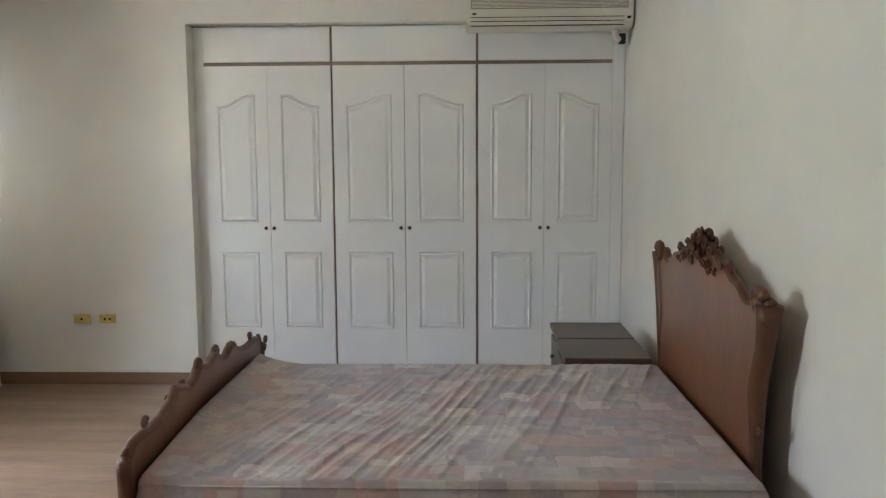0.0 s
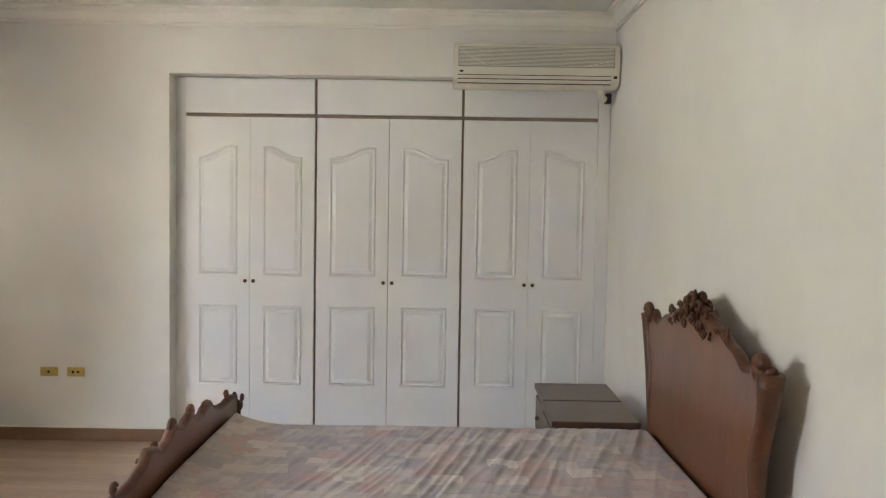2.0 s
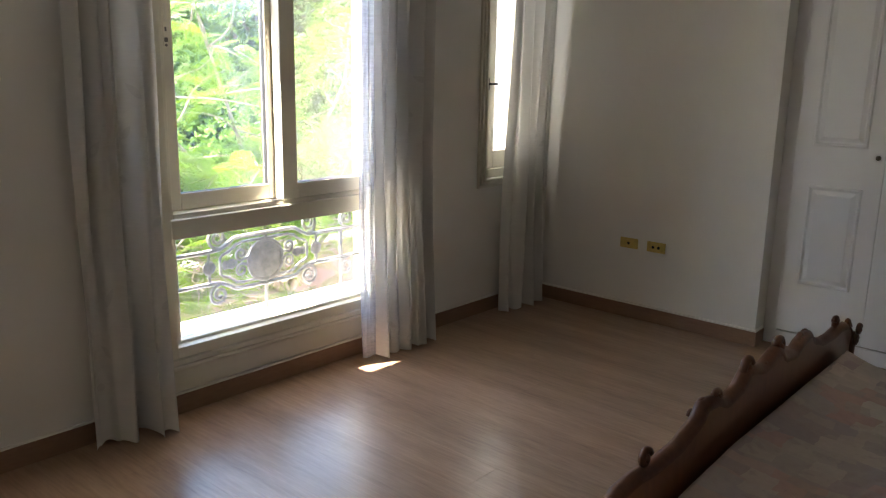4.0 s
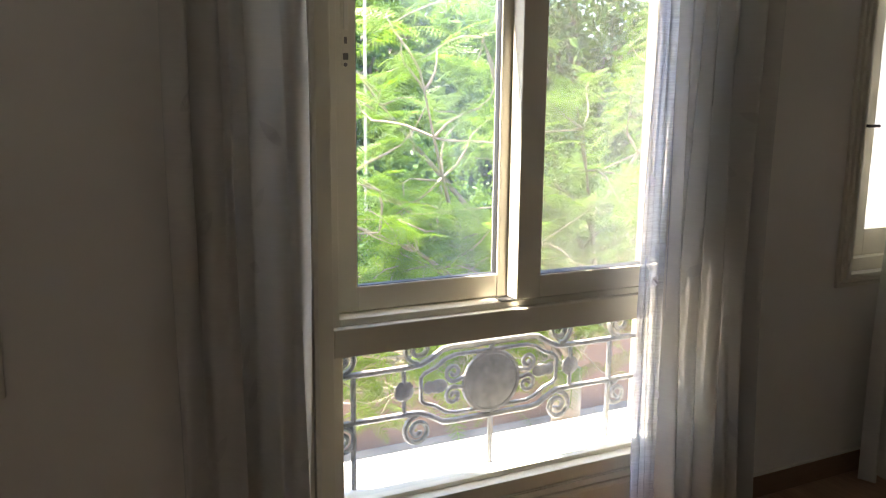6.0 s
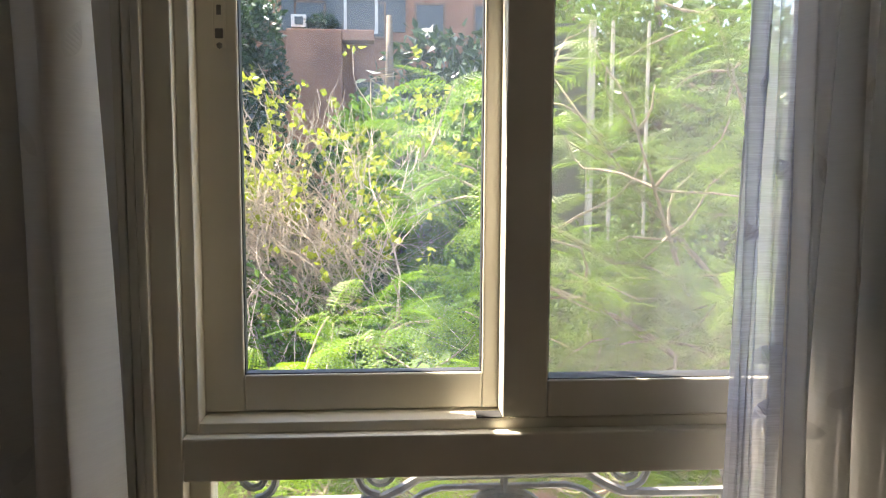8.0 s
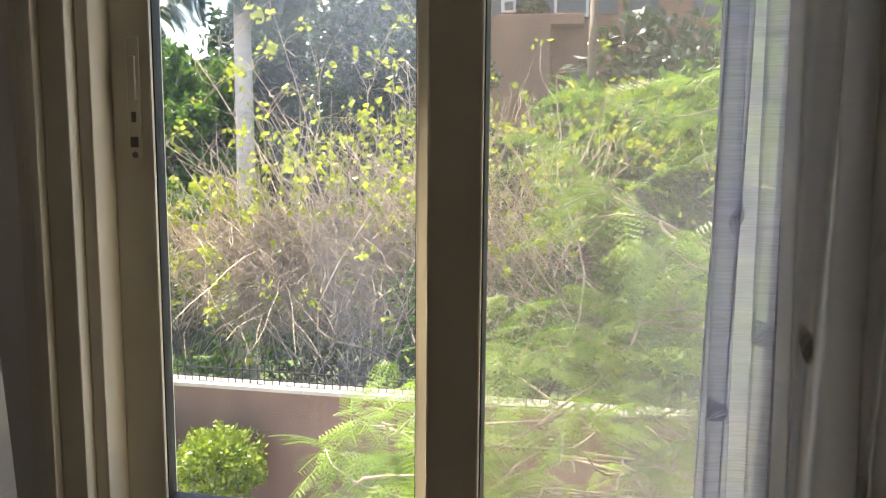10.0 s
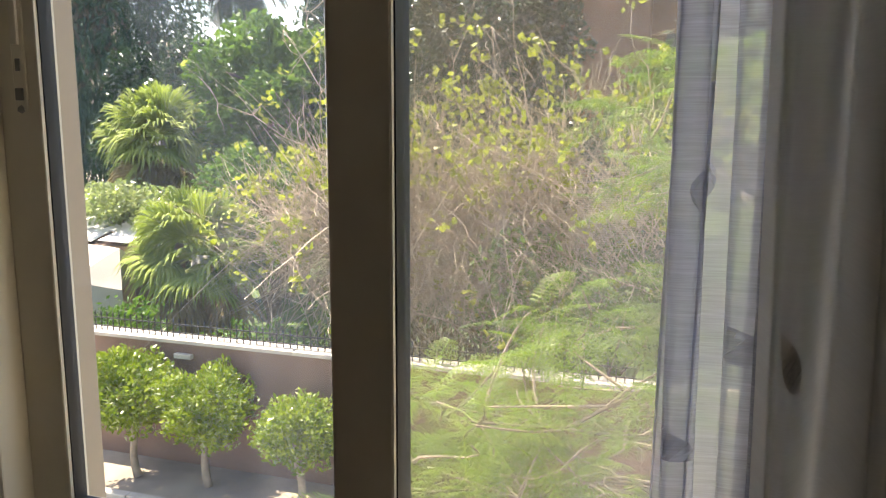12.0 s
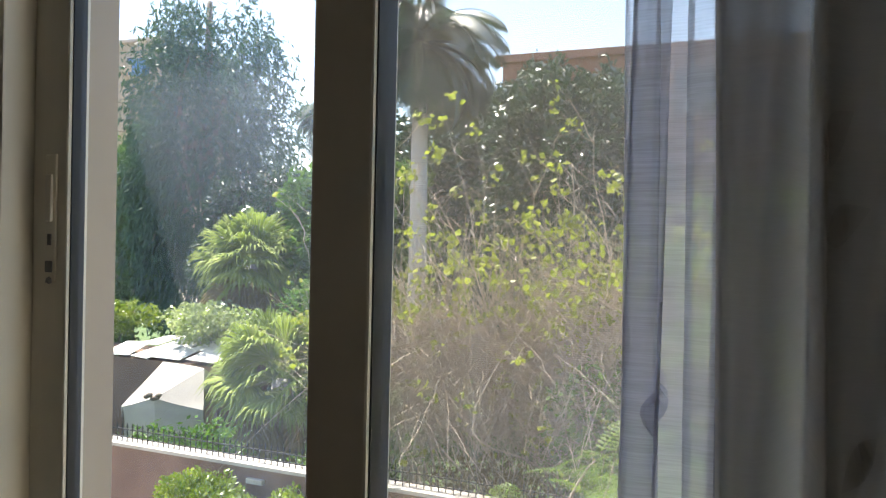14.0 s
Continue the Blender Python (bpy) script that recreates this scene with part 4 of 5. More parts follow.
for f in (-0.036, 0.0, 0.036):
    curl(foot, xf + f, BC + 0.735, 0.652 - abs(f) * 0.2, 0.016, 1, 1.3, 0.5)
    curl(foot, xf + f * 0.8, BC + 0.742, 0.605, 0.016, 1, 1.3, 0.5)
carving(foot, xf - 0.012, [(BC - 0.33, 0.685, 0.016), (BC + 0.33, 0.685, 0.016), (BC, 0.712, 0.020), (BC - 0.2, 0.690, 0.014), (BC + 0.2, 0.690, 0.014)], 6, 4)
for (px, py, top, rr) in ((2.229, -2.972, 0.63, 0.021), (2.229, -1.452, 0.63, 0.026), (4.135, -2.79, 1.04, 0.036), (4.135, -1.45, 1.04, 0.036)):
    s = -1 if py < BC else 1
    bow = 0.022 if top > 1 else 0.010
    zs = [0.30 + (top - 0.30) * i / 10 for i in range(11)]
    up = [(px, py + s * bow * math.sin((z - 0.3) / (top - 0.3) * 2 * math.pi * 0.9), z) for z in zs]
    if top < 1:
        part("post", tube(bm_new(), up, [rr * (1.0 + 0.12 * math.sin(i * 0.9)) for i in range(11)], 10), carved, bed, "curved carved post", smooth=True)
    part("leg", lathe(bm_new(), (px, py, 0), [(0.018, 0.0), (0.023, 0.02), (0.019, 0.05), (0.025, 0.12), (0.033, 0.19), (0.035, 0.225), (0.028, 0.235), (0.039, 0.25), (0.039, 0.262), (0.029, 0.275), (0.036, 0.29), (0.030, 0.32)], 18), carved, bed, "turned leg with rings", smooth=True)


def rail_bm(y0, y1):
    n = 40
    low = []
    for i in range(n + 1):
        u = i / n
        a = abs(2 * u - 1)
        low.append((2.25 + (4.115 - 2.25) * u, 0.325 - 0.035 * max(0, 1 - a * 3.2) + 0.02 * (a > 0.88) - 0.012 * math.sin(a * 14) * (a < 0.6)))
    return prism(bm_new(), low + [(4.115, 0.43), (2.25, 0.43)], "y", y0, y1)


part("side_rail", rail_bm(-2.965, -2.938), mahogany, bed)
part("side_rail", rail_bm(-1.485, -1.455), mahogany, bed)
part("slat_base", boxed(2.255, 4.11, -2.90, -1.49, 0.375, 0.40), dark_top, bed)
for xx in (2.62, 2.86):
    part("slat_end", boxed(xx, xx + 0.028, -2.960, -2.88, 0.4305, 0.4365, 0.001), coping_mat, bed, "pale slat end")


def mattress_bm():
    """A sagging cloth-covered mattress with pulled creases."""
    x0, x1, y0, y1, z0, z1 = 2.262, 4.095, -2.945, -1.585, 0.44, 0.566
    bm = bm_new()
    nx, ny = 220, 150
    noise.seed_set(5)

    def height(x, y):
        d, along = x - 0.30 * y, y + 0.3 * x
        n1 = noise.noise((d * 17 + 0.8 * noise.noise((along * 1.2, d, 7.0)), along * 0.9, 0.3))
        n2 = noise.noise((d * 27, along * 1.4, 3.3))
        ridge = (1 - abs(n1)) ** 8 * 0.0075 + (1 - abs(n2)) ** 6 * 0.005
        where = 0.25 + 0.75 * max(0, min(1, 0.6 + 1.2 * noise.noise((x * 1.1, y * 0.9, 4.0))))
        return ridge * where - 0.006 + 0.007 * noise.noise((x * 2.2, y * 2.2, 1.0)) + 0.0015 * noise.noise((x * 16, y * 16, 2.0))
    grid = []
    for j in range(ny + 1):
        row = []
        for i in range(nx + 1):
            x, y = x0 + (x1 - x0) * i / nx, y0 + (y1 - y0) * j / ny
            e = min(x - x0, x1 - x, y - y0, y1 - y)
            r = 0.022
            drop = r - math.sqrt(max(0, r * r - (r - e) ** 2)) if e < r else 0
            lift = 0.052 * max(0, 1 - (x - x0) / 0.24) ** 2 * (0.35 + 0.65 * min(1, max(0, (y - y0) / 0.5)))
            row.append(bm.verts.new((x, y, z1 - drop + lift + height(x, y) * min(1, e / 0.05 + 0.1))))
        grid.append(row)
    for a, b in zip(grid, grid[1:]):
        for i in range(nx):
            bm.faces.new((a[i], a[i + 1], b[i + 1], b[i]))
    edge = grid[0][:] + [r[-1] for r in grid[1:]] + grid[-1][-2::-1] + [r[0] for r in grid[-2:0:-1]]
    prev = edge
    cx, cy = (x0 + x1) / 2, (y0 + y1) / 2
    for z, out in ((0.53, 0.004), (0.51, 0.007), (0.49, 0.007), (0.47, 0.004), (0.452, -0.006), (0.441, -0.02)):
        ring = []
        for v in edge:
            bul = out + 0.004 * noise.noise((v.co.x * 7, v.co.y * 7, z * 9))
            sx = 1 if v.co.x > x1 - 1e-4 else -1 if v.co.x < x0 + 1e-4 else 0
            sy = 1 if v.co.y > y1 - 1e-4 else -1 if v.co.y < y0 + 1e-4 else 0
            ring.append(bm.verts.new((v.co.x + sx * bul, v.co.y + sy * bul, z)))
        for i in range(len(edge)):
            j = (i + 1) % len(edge)
            bm.faces.new((prev[j], prev[i], ring[i], ring[j]))
        prev = ring
    bm.faces.new(prev)
    bmesh.ops.recalc_face_normals(bm, faces=bm.faces)
    return bm


mat_ob = thing("mattress", (3.18, -2.2, 0.437), "worn mattress in faded pink and grey patchwork cloth on the bed", "mattress")
part("cover", mattress_bm(), mattress_mat, mat_ob, smooth=True)
bm = bm_new()
for zz in (0.548,):
    tube(bm, [(2.27, -2.945, zz), (3.2, -2.951, zz), (4.09, -2.946, zz)], 0.0028, 6)
    tube(bm, [(2.2585, -2.91, zz), (2.2585, -1.60, zz)], 0.0045, 6)
part("piping", bm, mattress_mat, mat_ob, smooth=True)


# ---- bedside cabinets ----
def bedside(y0, y1, x0, x1, top):
    c = thing("bedside_cabinet", ((x0 + x1) / 2, (y0 + y1) / 2, 0), "dark brown wooden bedside cabinet by the wardrobe", "bedside cabinet", "bedside cabinets")
    part("body", boxed(x0 + 0.02, x1, y0 + 0.012, y1 - 0.012, 0.06, top - 0.03, 0.003), mahogany, c)
    part("tabletop", boxed(x0, x1 + 0.005, y0 + 0.003, y1 - 0.003, top - 0.03, top, 0.005), dark_top, c)
    for k in range(2):
        z0_ = 0.09 + k * 0.21
        d = part("drawer", boxed(x0 + 0.006, x0 + 0.0195, y0 + 0.03, y1 - 0.03, z0_, z0_ + 0.19, 0.003), dark_top, c)
        part("knob", ball(bm_new(), (x0 - 0.006, (y0 + y1) / 2, z0_ + 0.1), 0.012, 2), knob_metal, d)
    for fx in (x0 + 0.03, x1 - 0.05):
        for fy in (y0 + 0.02, y1 - 0.05):
            part("foot", boxed(fx, fx + 0.03, fy, fy + 0.03, 0.002, 0.06, 0.002), mahogany, c)


bedside(-1.005, -0.595, 3.70, 4.10, 0.55)
bedside(-1.425, -1.010, 3.69, 4.10, 0.548)


# ---- the garden ----
GZ, FENCE_X, FENCE_TOP = -4.3, -9.95, -2.17


def from_arrays(name, verts, faces, mat, parent=None, label="", smooth=False):
    me = bpy.data.meshes.new(name)
    v = np.asarray(verts, dtype=float)
    if parent:
        v = v - np.array(origin_of(parent))
    me.from_pydata(v.tolist(), [], [tuple(f) for f in faces])
    me.update()
    return finish(name, me, mat, parent, label, smooth)


def leaves(centres, size, seed, droop=0.0, narrow=0.5, out=None):
    """One folded leaf of four points at each centre, turned at random; out: the crown's middle, away from which leaves look."""
    rng = np.random.default_rng(seed)
    c = np.asarray(centres, dtype=float)
    n = len(c)
    d = rng.normal(size=(n, 3))
    if out is not None:
        d = d * 0.8 + 0.9 * (c - np.asarray(out)) / (np.linalg.norm(c - np.asarray(out), axis=1, keepdims=True) + 1e-6)
    d[:, 2] -= droop
    d /= np.linalg.norm(d, axis=1, keepdims=True)
    s = np.cross(d, rng.normal(size=(n, 3)))
    s /= np.linalg.norm(s, axis=1, keepdims=True) + 1e-9
    up = np.cross(s, d)
    ln = size * rng.uniform(0.6, 1.35, size=(n, 1))
    w = ln * narrow * 0.5
    p0, p2 = c - d * ln / 2, c + d * ln / 2
    p1, p3 = c + s * w + up * w * 0.25, c - s * w + up * w * 0.25
    v = np.stack([p0, p1, p2, p3], axis=1).reshape(-1, 3)
    f = np.arange(n * 4).reshape(n, 4)
    return v, f


def blob_points(blobs, n, seed, shell=0.55):
    """Points in the outer part of several uneven blobs (x, y, z, rx, ry, rz)."""
    rng = np.random.default_rng(seed)
    b = np.array(blobs)
    vol = (b[:, 3] * b[:, 4] * b[:, 5]) ** (2 / 3)
    pick = rng.choice(len(b), size=n, p=vol / vol.sum())
    d = rng.normal(size=(n, 3))
    d /= np.linalg.norm(d, axis=1, keepdims=True)
    lump = 1 + 0.16 * np.sin(d[:, :1] * 7 + pick[:, None]) + 0.14 * np.sin(d[:, 1:2] * 9 + d[:, 2:] * 6 + pick[:, None] * 2)
    r = (shell + (1 - shell) * rng.random((n, 1)) ** 0.6) * lump
    return b[pick, :3] + d * r * b[pick, 3:]


def crown(name, blobs, n, size, mat, parent, seed, droop=0.0, narrow=0.5, shell=0.55, label=""):
    pts = blob_points(blobs, n, seed, shell)
    v, f = leaves(pts, size, seed + 1, droop, narrow, out=np.mean(np.array(blobs)[:, :3], axis=0))
    return from_arrays(name, v, f, mat, parent, label)


def limb_path(a, b, rnd, n=7, bend=0.12):
    a, b = Vector(a), Vector(b)
    d = (b - a).length
    off = [Vector((rnd.uniform(-1, 1), rnd.uniform(-1, 1), rnd.uniform(-0.6, 1))) * d * bend for _ in range(2)]
    return [a.lerp(b, t) + off[0] * math.sin(math.pi * t) + off[1] * math.sin(2 * math.pi * t) * 0.5 for t in (i / n for i in range(n + 1))]


def taper(r0, r1, n):
    return [r0 + (r1 - r0) * i / n for i in range(n + 1)]


ground = bm_new()
box(ground, -3000, 3000, -3000, 3000, GZ - 0.5, GZ)
structure("ground", ground, soil, "dry bare garden soil reaching far out", "ground")

structure("lawn", boxed(-60, FENCE_X - 0.3, -45, 30, GZ - 0.02, GZ + 0.012), lawn_green, "green garden lawn beyond the wall", "lawn")

# garden wall with coping and iron spikes
bm = bm_new()
box(bm, FENCE_X - 0.26, FENCE_X, -45, 30, GZ - 0.1, FENCE_TOP - 0.06)
gw = tagged(part("garden_wall", bm, render_brown), "brown rendered garden wall with a white coping", "garden wall", kind="structure")
for i in range(50):
    part("coping", boxed(FENCE_X - 0.31, FENCE_X + 0.05, -45 + i * 1.5 + 0.004, -43.5 + i * 1.5 - 0.004, FENCE_TOP - 0.06, FENCE_TOP, 0.008), coping_mat, gw)
part("wall_light", boxed(FENCE_X, FENCE_X + 0.09, -9.62, -9.30, FENCE_TOP - 0.30, FENCE_TOP - 0.22, 0.01), coping_mat, gw, "small pale lamp box")
fence = thing("fence", (FENCE_X - 0.13, -6, FENCE_TOP), "black iron spike fence on top of the garden wall", "fence")
spike_bm = bm_new()
tube(spike_bm, [(0, 0, 0), (0, 0, 0.24)], 0.010, 4)
tube(spike_bm, [(0, 0, 0.24), (0, 0, 0.255), (0, 0, 0.33)], [0.010, 0.020, 0.001], 4)
spike_me = bpy.data.meshes.new("spike")
spike_bm.to_mesh(spike_me)
spike_bm.free()
spike_me.materials.append(rubber.m)
for i in range(130):
    s = new("spike", spike_me)
    s.parent = fence
    s.location = (0, -13.6 + i * 0.12 + 6, 0)
bm = bm_new()
for z in (0.06, 0.2):
    box(bm, FENCE_X - 0.14, FENCE_X - 0.12, -45, 30, FENCE_TOP + z, FENCE_TOP + z + 0.018)
part("rail", bm, rubber, fence)
bm = bm_new()
for y in [-13.72 - 0.12 * i for i in range(150)] + [2.12 + 0.12 * i for i in range(120)]:
    tube(bm, [(FENCE_X - 0.13, y, FENCE_TOP), (FENCE_X - 0.13, y, FENCE_TOP + 0.32)], [0.011, 0.006], 3)
tagged(part("far_spikes", bm, rubber, fence), kind="stuff")

# kerb and path in front of the wall
bm = bm_new()
kerb = tagged(new("kerb"), "pale stone kerb along a planting bed", "kerb", kind="structure")
for i in range(34):
    part("kerb_stone", boxed(-8.62, -8.47, -17 + i * 0.62, -16.39 + i * 0.62 - 0.012, GZ - 0.05, GZ + 0.10 + 0.008 * math.sin(i * 2.3), 0.015), coping_mat, kerb)
path = tagged(new("pavement"), "grey slab path in the garden below the window", "path", kind="structure")
slab = [bm_new() for _ in range(1)][0]
box(slab, -0.295, 0.295, -0.295, 0.295, 0, 0.04, 0.006)
slab_me = bpy.data.meshes.new("slab")
slab.to_mesh(slab_me)
slab.free()
slab_me.materials.append(paving_mat.m)
for i in range(5):
    for j in range(36):
        s = new("slab", slab_me)
        s.parent = path
        s.location = (-8.1 + i * 0.6, -16 + j * 0.6, GZ)
post = thing("garden_post", (-8.85, -10.5, GZ), "short dark garden post by the kerb", "post")
part("shaft", boxed(-8.9, -8.82, -10.55, -10.47, GZ, GZ + 0.32, 0.006), rubber, post)
part("cap", boxed(-8.91, -8.81, -10.56, -10.46, GZ + 0.32, GZ + 0.34, 0.004), rubber, post)


# ---- small clipped trees by the wall ----
def clipped_tree(x, y, zc, r, seed, trunk=True):
    rnd = random.Random(seed)
    t = thing("clipped_tree", (x, y, GZ), "small clipped ficus tree with a round bright green crown", "tree", "clipped trees by the wall")
    path = limb_path((x, y, GZ), (x + 0.05, y - 0.05, zc - r * 0.3), rnd, 8, 0.08)
    part("trunk", tube(bm_new(), path, taper(0.07, 0.04, 8), 8), bark_pale, t, "slim pale trunk", smooth=True)
    for k in range(5):
        a = k * 1.26 + rnd.random()
        part("limb", tube(bm_new(), limb_path(path[-2], (x + r * 0.6 * math.cos(a), y + r * 0.6 * math.sin(a), zc + rnd.uniform(0, 0.3) * r), rnd, 5), taper(0.03, 0.008, 5), 5), bark_pale, t)
    blobs = [(x, y, zc, r, r, r * 0.85)] + [(x + r * 0.65 * math.cos(k * 1.05), y + r * 0.65 * math.sin(k * 1.05), zc + rnd.uniform(-0.4, 0.75) * r, r * 0.48, r * 0.48, r * 0.42) for k in range(6)]
    crown("crown", blobs, 7000, 0.092, ficus_leaf, t, seed, -0.4, 0.5, 0.5)


clipped_tree(-9.25, -9.95, -2.97, 0.66, 31)
clipped_tree(-9.3, -8.68, -3.02, 0.68, 32)
clipped_tree(-9.2, -7.0, -3.12, 0.62, 33)


# ---- shrubs and hedges behind the wall ----
def shrub(x, y, z, rx, ry, rz, n, size, mat, seed, label, name="shrub", narrow=0.5):
    t = thing(name, (x, y, GZ), label, "shrub", "shrubs behind the wall")
    rnd = random.Random(seed)
    bm = bm_new()
    for k in range(7):
        tube(bm, limb_path((x + rnd.uniform(-0.2, 0.2), y + rnd.uniform(-0.2, 0.2), GZ), (x + rnd.uniform(-0.7, 0.7) * rx, y + rnd.uniform(-0.7, 0.7) * ry, z + rnd.uniform(0, 0.6) * rz), rnd, 6), taper(0.05, 0.012, 6), 5)
    part("stems", bm, bark, t)
    blobs = [(x + rnd.uniform(-0.5, 0.5) * rx, y + rnd.uniform(-0.65, 0.65) * ry, z + rnd.uniform(-0.4, 0.45) * rz, rx * rnd.uniform(0.4, 0.65), ry * rnd.uniform(0.35, 0.6), rz * rnd.uniform(0.4, 0.65)) for _ in range(8)]
    crown("crown", blobs, n, size, mat, t, seed + 3, 0.0, narrow, 0.45)


shrub(-11.4, -12.2, -3.0, 0.9, 1.6, 1.0, 3200, 0.13, hedge_leaf, 41, "low leafy green shrub behind the garden wall")
shrub(-11.8, -9.4, -3.2, 0.9, 1.5, 0.95, 2600, 0.13, hedge_leaf, 42, "low leafy green shrub behind the garden wall")
shrub(-11.8, -6.2, -3.0, 0.9, 1.6, 1.0, 2400, 0.14, dry_grass, 43, "dry brownish shrub behind the garden wall")
shrub(-11.8, -3.0, -2.0, 1.2, 2.2, 2.0, 4200, 0.15, hedge_leaf, 44, "tall leafy green shrub behind the garden wall")
shrub(-12.5, 1.0, -1.6, 1.4, 2.4, 2.4, 4200, 0.16, hedge_leaf, 45, "tall leafy green shrub behind the garden wall")
shrub(-12.5, 5.5, -1.4, 1.4, 2.6, 2.6, 4200, 0.16, hedge_leaf, 46, "tall leafy green shrub behind the garden wall")
shrub(-12.5, 10.5, -1.2, 1.5, 2.8, 2.8, 4200, 0.17, hedge_leaf, 47, "tall leafy green shrub behind the garden wall")
shrub(-17.8, -16.6, -1.2, 1.2, 2.2, 0.9, 3600, 0.16, white_flower, 48, "sprawling bush with pale leaves and blossom", narrow=0.6)
shrub(-18.8, -22.5, -1.3, 0.8, 3.2, 0.8, 4200, 0.16, ficus_leaf, 49, "clipped light green hedge", "hedge")
shrub(-15.8, -11.2, -1.7, 1.0, 1.4, 1.0, 2800, 0.15, hedge_leaf, 50, "green shrub beside the fan palms")
shrub(-18.5, -12.9, -0.5, 1.3, 1.5, 1.3, 3200, 0.17, hedge_leaf, 51, "green climbing shrub beside the fan palms")

for k in range(5):
    shrub(-23.5 - 0.6 * (k % 2), -14.5 + 4.2 * k, -0.9 + 0.4 * (k % 3), 1.6, 2.9, 3.4, 4200, 0.32, cedar_leaf, 90 + k, "dark dense shrub in front of the brick house")


# ---- bare twiggy climber with sparse lime leaves ----
def twig_mesh(rng, vs, fs, p, h, ln, r, curl, n=6, shake=0.02):
    """One thin three-sided twig from p along h, bent by curl; gives its points."""
    last, pts = None, []
    for i in range(n + 1):
        q = p + h * ln * i / n + curl * (i / n) ** 2 * ln * 0.7 + rng.normal(size=3) * shake * min(1, i)
        base, rr = len(vs), r * (1 - 0.7 * i / n)
        for a in range(3):
            vs.append(q + rr * np.array((math.cos(a * 2.094), math.sin(a * 2.094), 0.5 * math.sin(a * 2.094 + 1))))
        if last is not None:
            for a in range(3):
                fs.append((last + a, last + (a + 1) % 3, base + (a + 1) % 3, base + a))
        last = base
        pts.append(q)
    return pts


def unit(v):
    return v / (np.linalg.norm(v) + 1e-9)


def twiggy(x, y, rx, ry, low, high, tangle, canes, seed, bare):
    """A heap of curled bare twigs with long canes standing out of it, tufts of lime leaves along them."""
    t = thing("climber", (x, y, GZ), "tangle of bare grey twigs with sparse yellow-green leaves", "climbing shrub")
    rng = np.random.default_rng(seed)
    rnd = random.Random(seed)
    bm = bm_new()
    for k in range(9):
        a = (x - 0.6 + rnd.uniform(-0.5, 0.5), y + rnd.uniform(-0.7, 0.7) * ry, GZ)
        b = (x + rnd.uniform(-0.8, 0.8) * rx, y + rnd.uniform(-0.9, 0.9) * ry, low + rnd.uniform(0.5, 1.2) * (high - low))
        tube(bm, limb_path(a, b, rnd, 9, 0.22), taper(0.026, 0.011, 9), 5)
    part("stems", bm, twig_mat, t)
    vs, fs, tufts = [], [], []
    mid = (low + high) / 2
    for k in range(tangle):
        d = unit(rng.normal(size=3))
        p = np.array((x, y, mid)) + d * rng.random() ** 0.45 * np.array((rx, ry, (high - low) / 2))
        h = unit(rng.normal(size=3) * np.array((0.8, 1.2, 0.55)))
        pts = twig_mesh(rng, vs, fs, p, h, rng.uniform(0.6, 1.6), rng.uniform(0.008, 0.017), rng.normal(size=3) * 0.8)
        if rng.random() < 0.025 + 0.04 * (p[2] > mid):
            tufts.append(pts[-1])
    for k in range(canes):
        p = np.array((x + rng.uniform(-0.7, 0.7) * rx, y + rng.uniform(-0.95, 0.95) * ry, mid + rng.uniform(-0.3, 0.6)))
        tall = rng.uniform(1.2, 3.6) * (0.6 if p[1] < y - 0.35 * ry else 1.0)
        h = unit(np.array((rng.normal() * 0.35, rng.normal() * 0.45, 1.0)))
        pts = twig_mesh(rng, vs, fs, p, h, tall, rng.uniform(0.014, 0.024), rng.normal(size=3) * np.array((0.3, 0.4, 0.25)), 9, 0.03)
        for q in pts[2:]:
            for _ in range(3):
                e = unit(h * 0.5 + rng.normal(size=3) * 0.8)
                side = twig_mesh(rng, vs, fs, q, e, rng.uniform(0.3, 0.95), rng.uniform(0.006, 0.011), rng.normal(size=3) * 0.45, 5, 0.015)
                if rng.random() > bare:
                    tufts += [side[-1]] + ([side[3]] if rng.random() < 0.4 else [])
    from_arrays("twigs", vs, fs, twig_mat, t, "bare grey twigs")
    pts = np.concatenate([q + rng.normal(size=(rng.integers(3, 9), 3)) * 0.075 for q in tufts])
    v, f = leaves(pts, 0.125, seed + 2, 0.2, 0.9)
    from_arrays("foliage", v, f, lime_leaf, t, "sparse lime leaves")
    blobs = [(x - 0.9, y, low - 0.3, rx * 0.6, ry * 0.95, 1.0), (x - 1.0, y + 0.4 * ry, mid - 0.2, rx * 0.4, ry * 0.5, 0.9)]
    crown("undergrowth", blobs, 1800, 0.14, hedge_leaf, t, seed + 4, 0.3, 0.4, 0.3)


twiggy(-12.3, -6.9, 1.2, 2.45, -2.1, 0.4, 2100, 40, 61, 0.78)
twiggy(-12.3, -4.3, 1.2, 2.2, -2.1, 0.9, 1500, 30, 62, 0.72)


